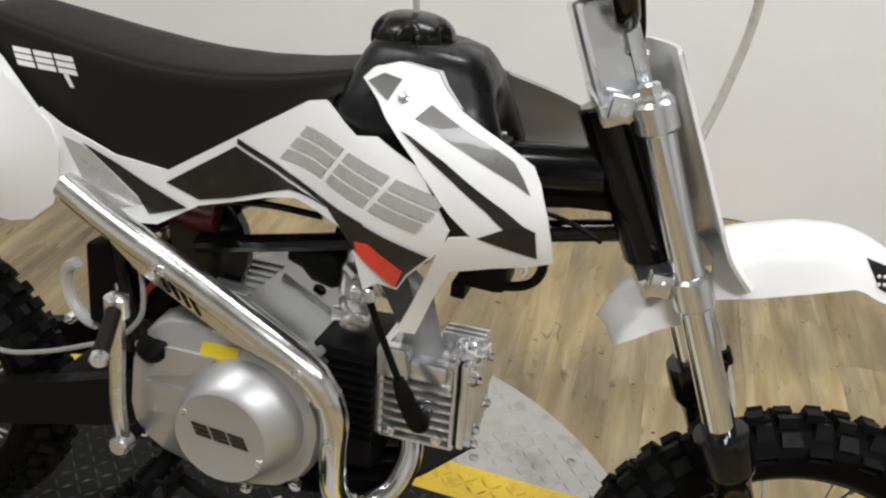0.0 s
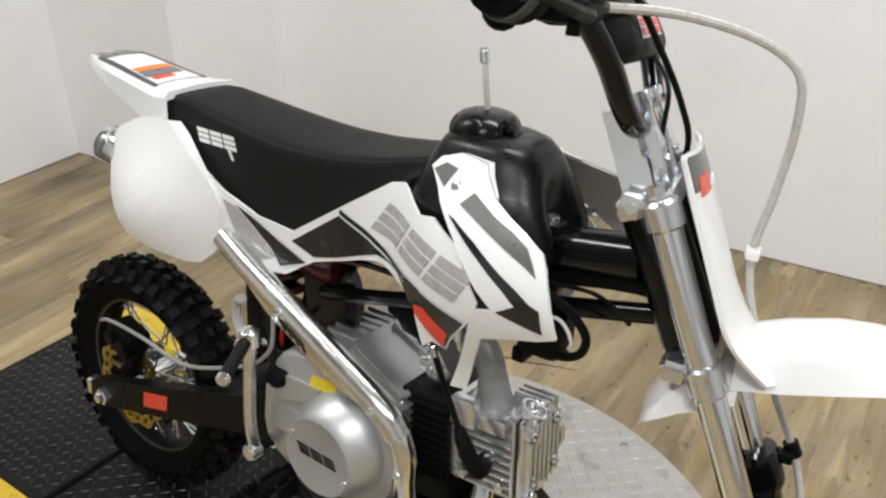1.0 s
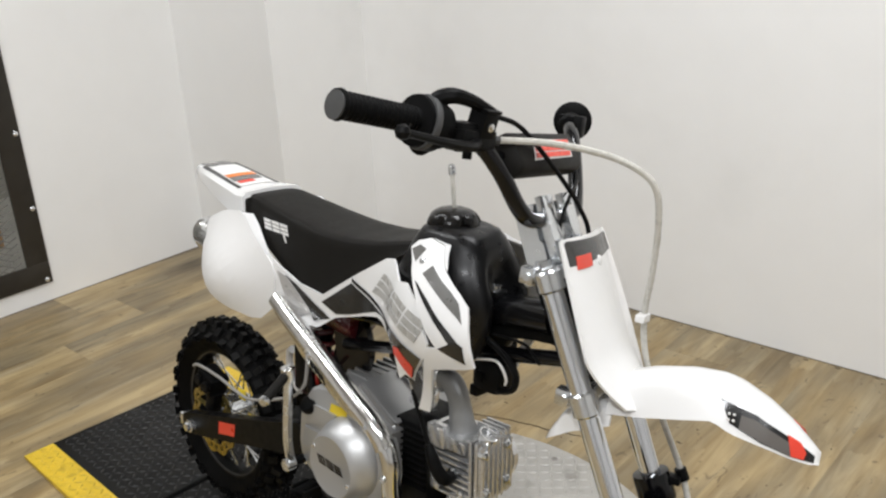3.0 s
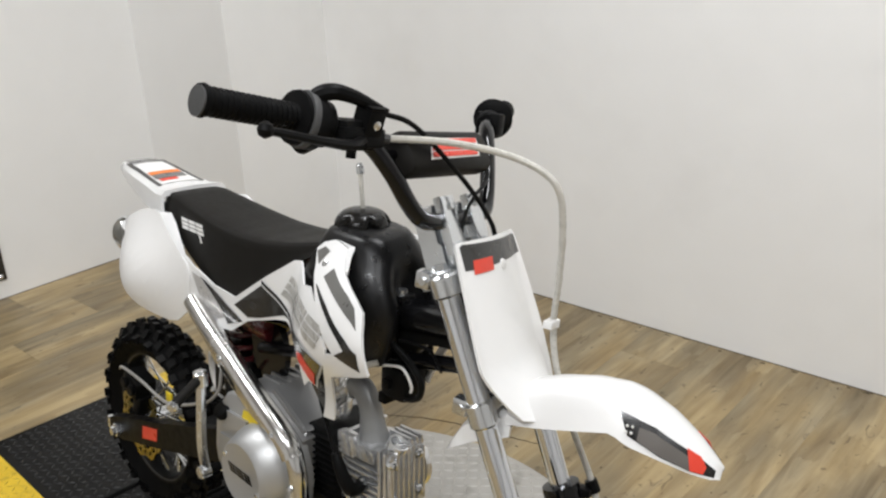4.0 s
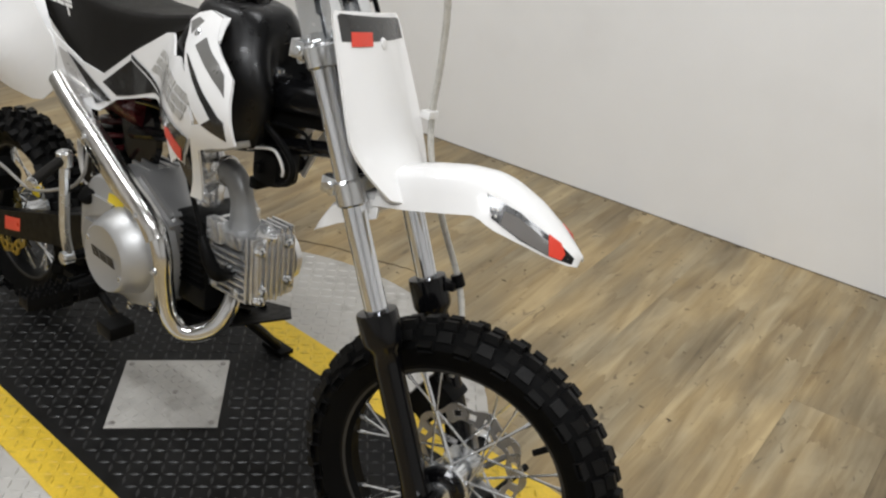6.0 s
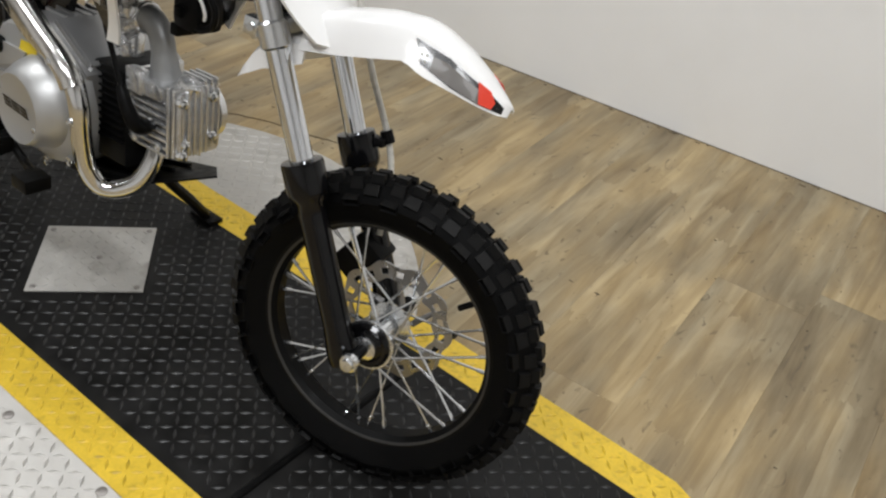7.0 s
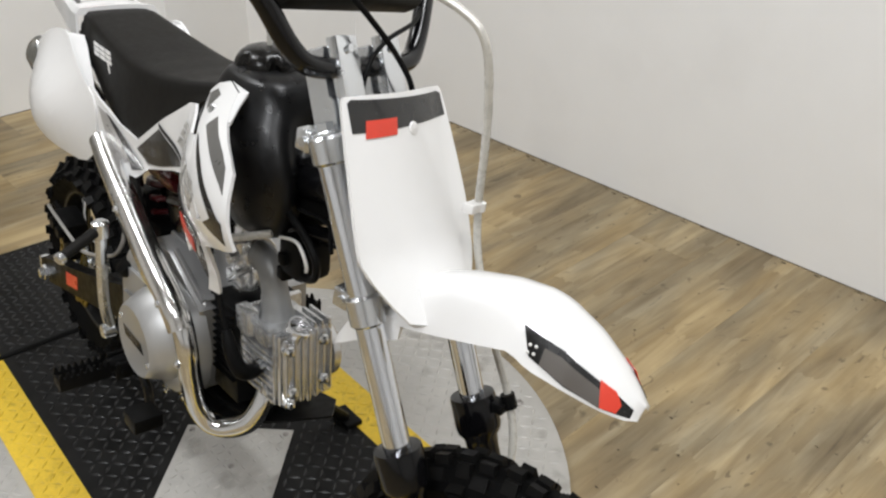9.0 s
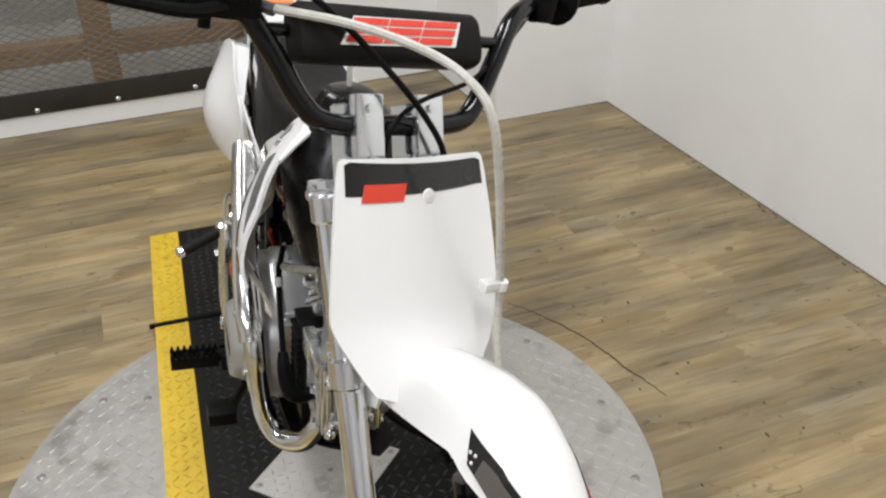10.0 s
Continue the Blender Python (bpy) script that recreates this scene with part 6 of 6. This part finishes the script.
    def lip(bm):
        rings = []
        for x, z, w in ((0.069, 0.755, 0.003), (0.077, 0.765, 0.008), (0.089, 0.773, 0.012), (0.106, 0.774, 0.014), (0.141, 0.772, 0.012), (0.153, 0.763, 0.009), (0.174, 0.751, 0.004)):
            a = Vector(lay_shroud(0.006, s)(x, z))
            d = Vector((0, s * w, -0.12 * w))
            rings.append([a, a + d, a + d + Vector((0, 0, -0.0035)), a + Vector((0, s * 0.002, -0.005))])
        loft(bm, rings)
    bp("shroud_lip", WHITE, lip, "", shroud)
    bp("shroud_graphic", MIDDECAL, lambda bm: skin(bm, [(0.075, 0.753), (0.089, 0.762), (0.109, 0.761), (0.102, 0.743)], lay_shroud(0.0068, s), 0.0006, 0.01), "dark grey graphic", shroud)
    bp("shroud_graphic", MIDDECAL, lambda bm: skin(bm, [(0.134, 0.736), (0.146, 0.749), (0.180, 0.739), (0.210, 0.732), (0.233, 0.724), (0.244, 0.714), (0.253, 0.703), (0.238, 0.709), (0.198, 0.720), (0.160, 0.730)], lay_shroud(0.0068, s), 0.0006, 0.01), "dark grey graphic", shroud)
    bp("shroud_arrow", BLACKDECAL, lambda bm: skin(bm, [(0.124, 0.7245), (0.135, 0.723), (0.172, 0.712), (0.209, 0.697), (0.235, 0.687), (0.252, 0.678), (0.263, 0.675), (0.2675, 0.651), (0.214, 0.657), (0.236, 0.671), (0.219, 0.682), (0.181, 0.700), (0.131, 0.7215)], lay_shroud(0.0070, s), 0.0006, 0.01), "black arrow graphic", shroud)
    p = lay_shroud(0.0062, s)(0.118, 0.748)
    bp("shroud_bolt", BRIGHT, lambda bm: lathe(bm, [(0.0058, 0), (0.0055, 0.0014), (0.0038, 0.0024), (0.001, 0.0027)], along(p, (p[0], p[1] - s, p[2] + 0.6)), 18), "bright bolt", shroud)


# ---- tail
def tail(bm):
    rings = []
    for x, zt, zb, w in ((-0.385, 0.752, 0.705, 0.066), (-0.420, 0.748, 0.700, 0.060), (-0.460, 0.752, 0.705, 0.054), (-0.520, 0.760, 0.724, 0.050), (-0.575, 0.766, 0.742, 0.044), (-0.600, 0.765, 0.750, 0.036), (-0.612, 0.762, 0.754, 0.028)):
        rings.append([(x, -w, zb), (x, -w, zt - 0.008), (x, -w * 0.88, zt), (x, 0, zt + 0.003), (x, w * 0.88, zt), (x, w, zt - 0.008), (x, w, zb), (x, w - 0.004, zb), (x, w - 0.004, zt - 0.012), (x, 0, zt - 0.004), (x, -w + 0.004, zt - 0.012), (x, -w + 0.004, zb)])
    loft(bm, rings)


rear_guard = bp("rear_mudguard", WHITE, tail, "white rear mudguard with warning stickers")


def tail_top(lift):
    return lambda x, y: (x, y, float(np.interp(x, [-0.612, -0.575, -0.520, -0.460, -0.420], [0.762, 0.766, 0.760, 0.752, 0.748])) + 0.003 * (1 - (y / 0.05) ** 2) + lift)


bp("tail_graphic", DARKDECAL, lambda bm: skin(bm, [(-0.600, -0.024), (-0.600, 0.024), (-0.565, 0.032), (-0.565, -0.032)], tail_top(0.001), 0.0006, 0.02), "dark graphic", rear_guard)
for s in (-1, 1):
    bp("tail_stripe", BLACKDECAL, lambda bm: skin(bm, [(-0.570, s * 0.031), (-0.430, s * 0.040), (-0.430, s * 0.047), (-0.570, s * 0.040)], tail_top(0.001), 0.0006, 0.02), "black stripe", rear_guard)
bp("warning_sticker", PALE, lambda bm: skin(bm, [(-0.555, -0.030), (-0.555, 0.030), (-0.435, 0.038), (-0.435, -0.038)], tail_top(0.0012), 0.0006, 0.02), "pale sticker", rear_guard)
bp("warning_patch", ORANGE, lambda bm: skin(bm, [(-0.500, -0.032), (-0.500, 0.030), (-0.485, 0.031), (-0.485, -0.033)], tail_top(0.0022), 0.0006, 0.02), "orange patch", rear_guard)
bp("warning_patch", DARKDECAL, lambda bm: skin(bm, [(-0.484, -0.033), (-0.484, 0.030), (-0.462, 0.030), (-0.462, -0.034)], tail_top(0.0022), 0.0006, 0.02), "dark patch", rear_guard)
bp("warning_patch", RED, lambda bm: skin(bm, [(-0.460, -0.030), (-0.460, 0.005), (-0.448, 0.005), (-0.448, -0.030)], tail_top(0.0022), 0.0006, 0.02), "red patch", rear_guard)


# ---- tank
def tank_ring(z, n=48):
    """Plan of the tank at height z: wide and flat behind, waisted, rounded in front."""
    zs = [0.600, 0.630, 0.680, 0.700, 0.720, 0.740, 0.760, 0.773, 0.782, 0.787]
    back = [0.090, 0.060, 0.030, 0.022, 0.030, 0.040, 0.048, 0.054, 0.060, 0.070]
    fore = [0.195, 0.210, 0.220, 0.215, 0.205, 0.195, 0.185, 0.176, 0.167, 0.150]
    half = [0.064, 0.074, 0.080, 0.083, 0.082, 0.074, 0.062, 0.056, 0.050, 0.041]
    b, f, w = (float(np.interp(z, zs, q)) for q in (back, fore, half))
    cx, rx = (b + f) / 2, (f - b) / 2
    pts = []
    for k in range(n):
        a = 2 * math.pi * k / n
        c, s_ = math.cos(a), math.sin(a)
        x = cx + rx * math.copysign(abs(c) ** 0.52, c)
        y = w * math.copysign(abs(s_) ** 0.52, s_)
        if x > cx:
            y *= 1 - 0.24 * ((x - cx) / rx) ** 2
            x -= (0.032 - 0.030 * step01(0.705, 0.765, z)) * math.exp(-(y / 0.026) ** 2)
        pts.append((x, y, z))
    return pts


tank = bp("fuel_tank", TANK, lambda bm: loft(bm, [tank_ring(z) for z in (0.600, 0.615, 0.630, 0.655, 0.680, 0.700, 0.720, 0.740, 0.750, 0.760, 0.767, 0.773, 0.778, 0.782, 0.785, 0.787)]), "black plastic fuel tank", sharp=60)


def cap(bm):
    n, rings = 72, []
    for r, z, d in ((0.0400, 0.774, 0.22), (0.0418, 0.779, 0.24), (0.0420, 0.786, 0.24), (0.0408, 0.791, 0.22), (0.0385, 0.796, 0.16), (0.0345, 0.801, 0.05), (0.0290, 0.805, 0.0), (0.0210, 0.8078, 0.0), (0.0110, 0.809, 0.0), (0.0020, 0.8093, 0.0)):
        rings.append([(0.093 + q * math.cos(a), q * math.sin(a), z) for a in [2 * math.pi * k / n for k in range(n)] for q in [r * (1 - d * step01(0.45, 0.80, math.cos(6 * a + 2.2)))]])
    loft(bm, rings)


fuel_cap = bp("fuel_cap", CAPBLACK, cap, "black domed fuel cap with grip notches", sharp=60)
bp("breather_tube", HOSE, lambda bm: rod(bm, (0.093, 0, 0.809), (0.084, 0.002, 0.860), 0.0034, n=10), "clear breather tube", fuel_cap)
bp("breather_valve", BRIGHT, lambda bm: lathe(bm, [(0.0035, 0), (0.0055, 0.001), (0.0055, 0.013), (0.004, 0.014), (0.004, 0.017)], along((0.0843, 0.002, 0.858), (0.080, 0.002, 0.880)), 10), "bright breather valve", fuel_cap)
bp("tank_bolt", BRIGHT, lambda bm: lathe(bm, [(0.0085, 0), (0.0085, 0.006), (0.005, 0.007), (0.001, 0.006)], along((0.190, -0.007, 0.7055), (0.192, -0.007, 0.80)), 12), "bright tank bolt", tank)
bp("tank_tab", TANK, lambda bm: box(bm, 0.160, 0.204, -0.020, 0.006, 0.696, 0.7055, 0.002), "", tank)
bp("fuel_tap", HOSE, lambda bm: tube(bm, [(0.190, -0.050, 0.610), (0.165, -0.075, 0.600), (0.140, -0.085, 0.590)], 0.005, 8, 4), "pale fuel hose", tank)

# ---------------------------------------------------------------- floor planks
def plank_mesh(length, bevel=0.0002):
    bm = bmesh.new()
    w = PW / 2 - 0.0001
    h = length / 2 - 0.0001
    b = [(-w, -h, -0.004), (w, -h, -0.004), (w, h, -0.004), (-w, h, -0.004)]
    t = [(-w + bevel, -h + bevel, 0), (w - bevel, -h + bevel, 0), (w - bevel, h - bevel, 0), (-w + bevel, h - bevel, 0)]
    m_ = [(x, y, -bevel) for x, y, z in b]
    loft(bm, [b, m_, t])
    return bm


rng = random.Random(4)
proto, joined = {}, bmesh.new()
x = REAR + PW / 2
count = 0
while x - PW / 2 < FRONT:
    y = NEAR - rng.uniform(0.1, 1.1)
    while y < FAR:
        ya, yb = max(y, NEAR), min(y + PL, FAR + 0.06)
        y += PL
        if yb - ya < 0.02:
            continue
        if x > FRONT - PW / 2:
            continue
        near = -2.1 < x < 1.9 and yb > -1.6
        jog = x + PW / 2 < JOG_X and yb > JOG_Y + 0.05
        if jog:
            yb = min(yb, JOG_Y + 0.05)
            if yb - ya < 0.03:
                continue
        key = round(yb - ya, 3)
        if near and count < 290:
            if key not in proto:
                proto[key] = part("plank", plank_mesh(yb - ya), FLOORWOOD, floor, m=pose(x, (ya + yb) / 2, FLOOR))
            else:
                again(proto[key], pose(x, (ya + yb) / 2, FLOOR), floor)
            count += 1
        else:
            b = plank_mesh(yb - ya)
            bmesh.ops.translate(b, vec=(x, (ya + yb) / 2, FLOOR), verts=b.verts[:])
            tmp = bpy.data.meshes.new("tmp")
            b.to_mesh(tmp)
            b.free()
            joined.from_mesh(tmp)
            bpy.data.meshes.remove(tmp)
    x += PW
tagged(part("planks", joined, FLOORWOOD, floor, "more oak laminate planks"), kind="stuff")
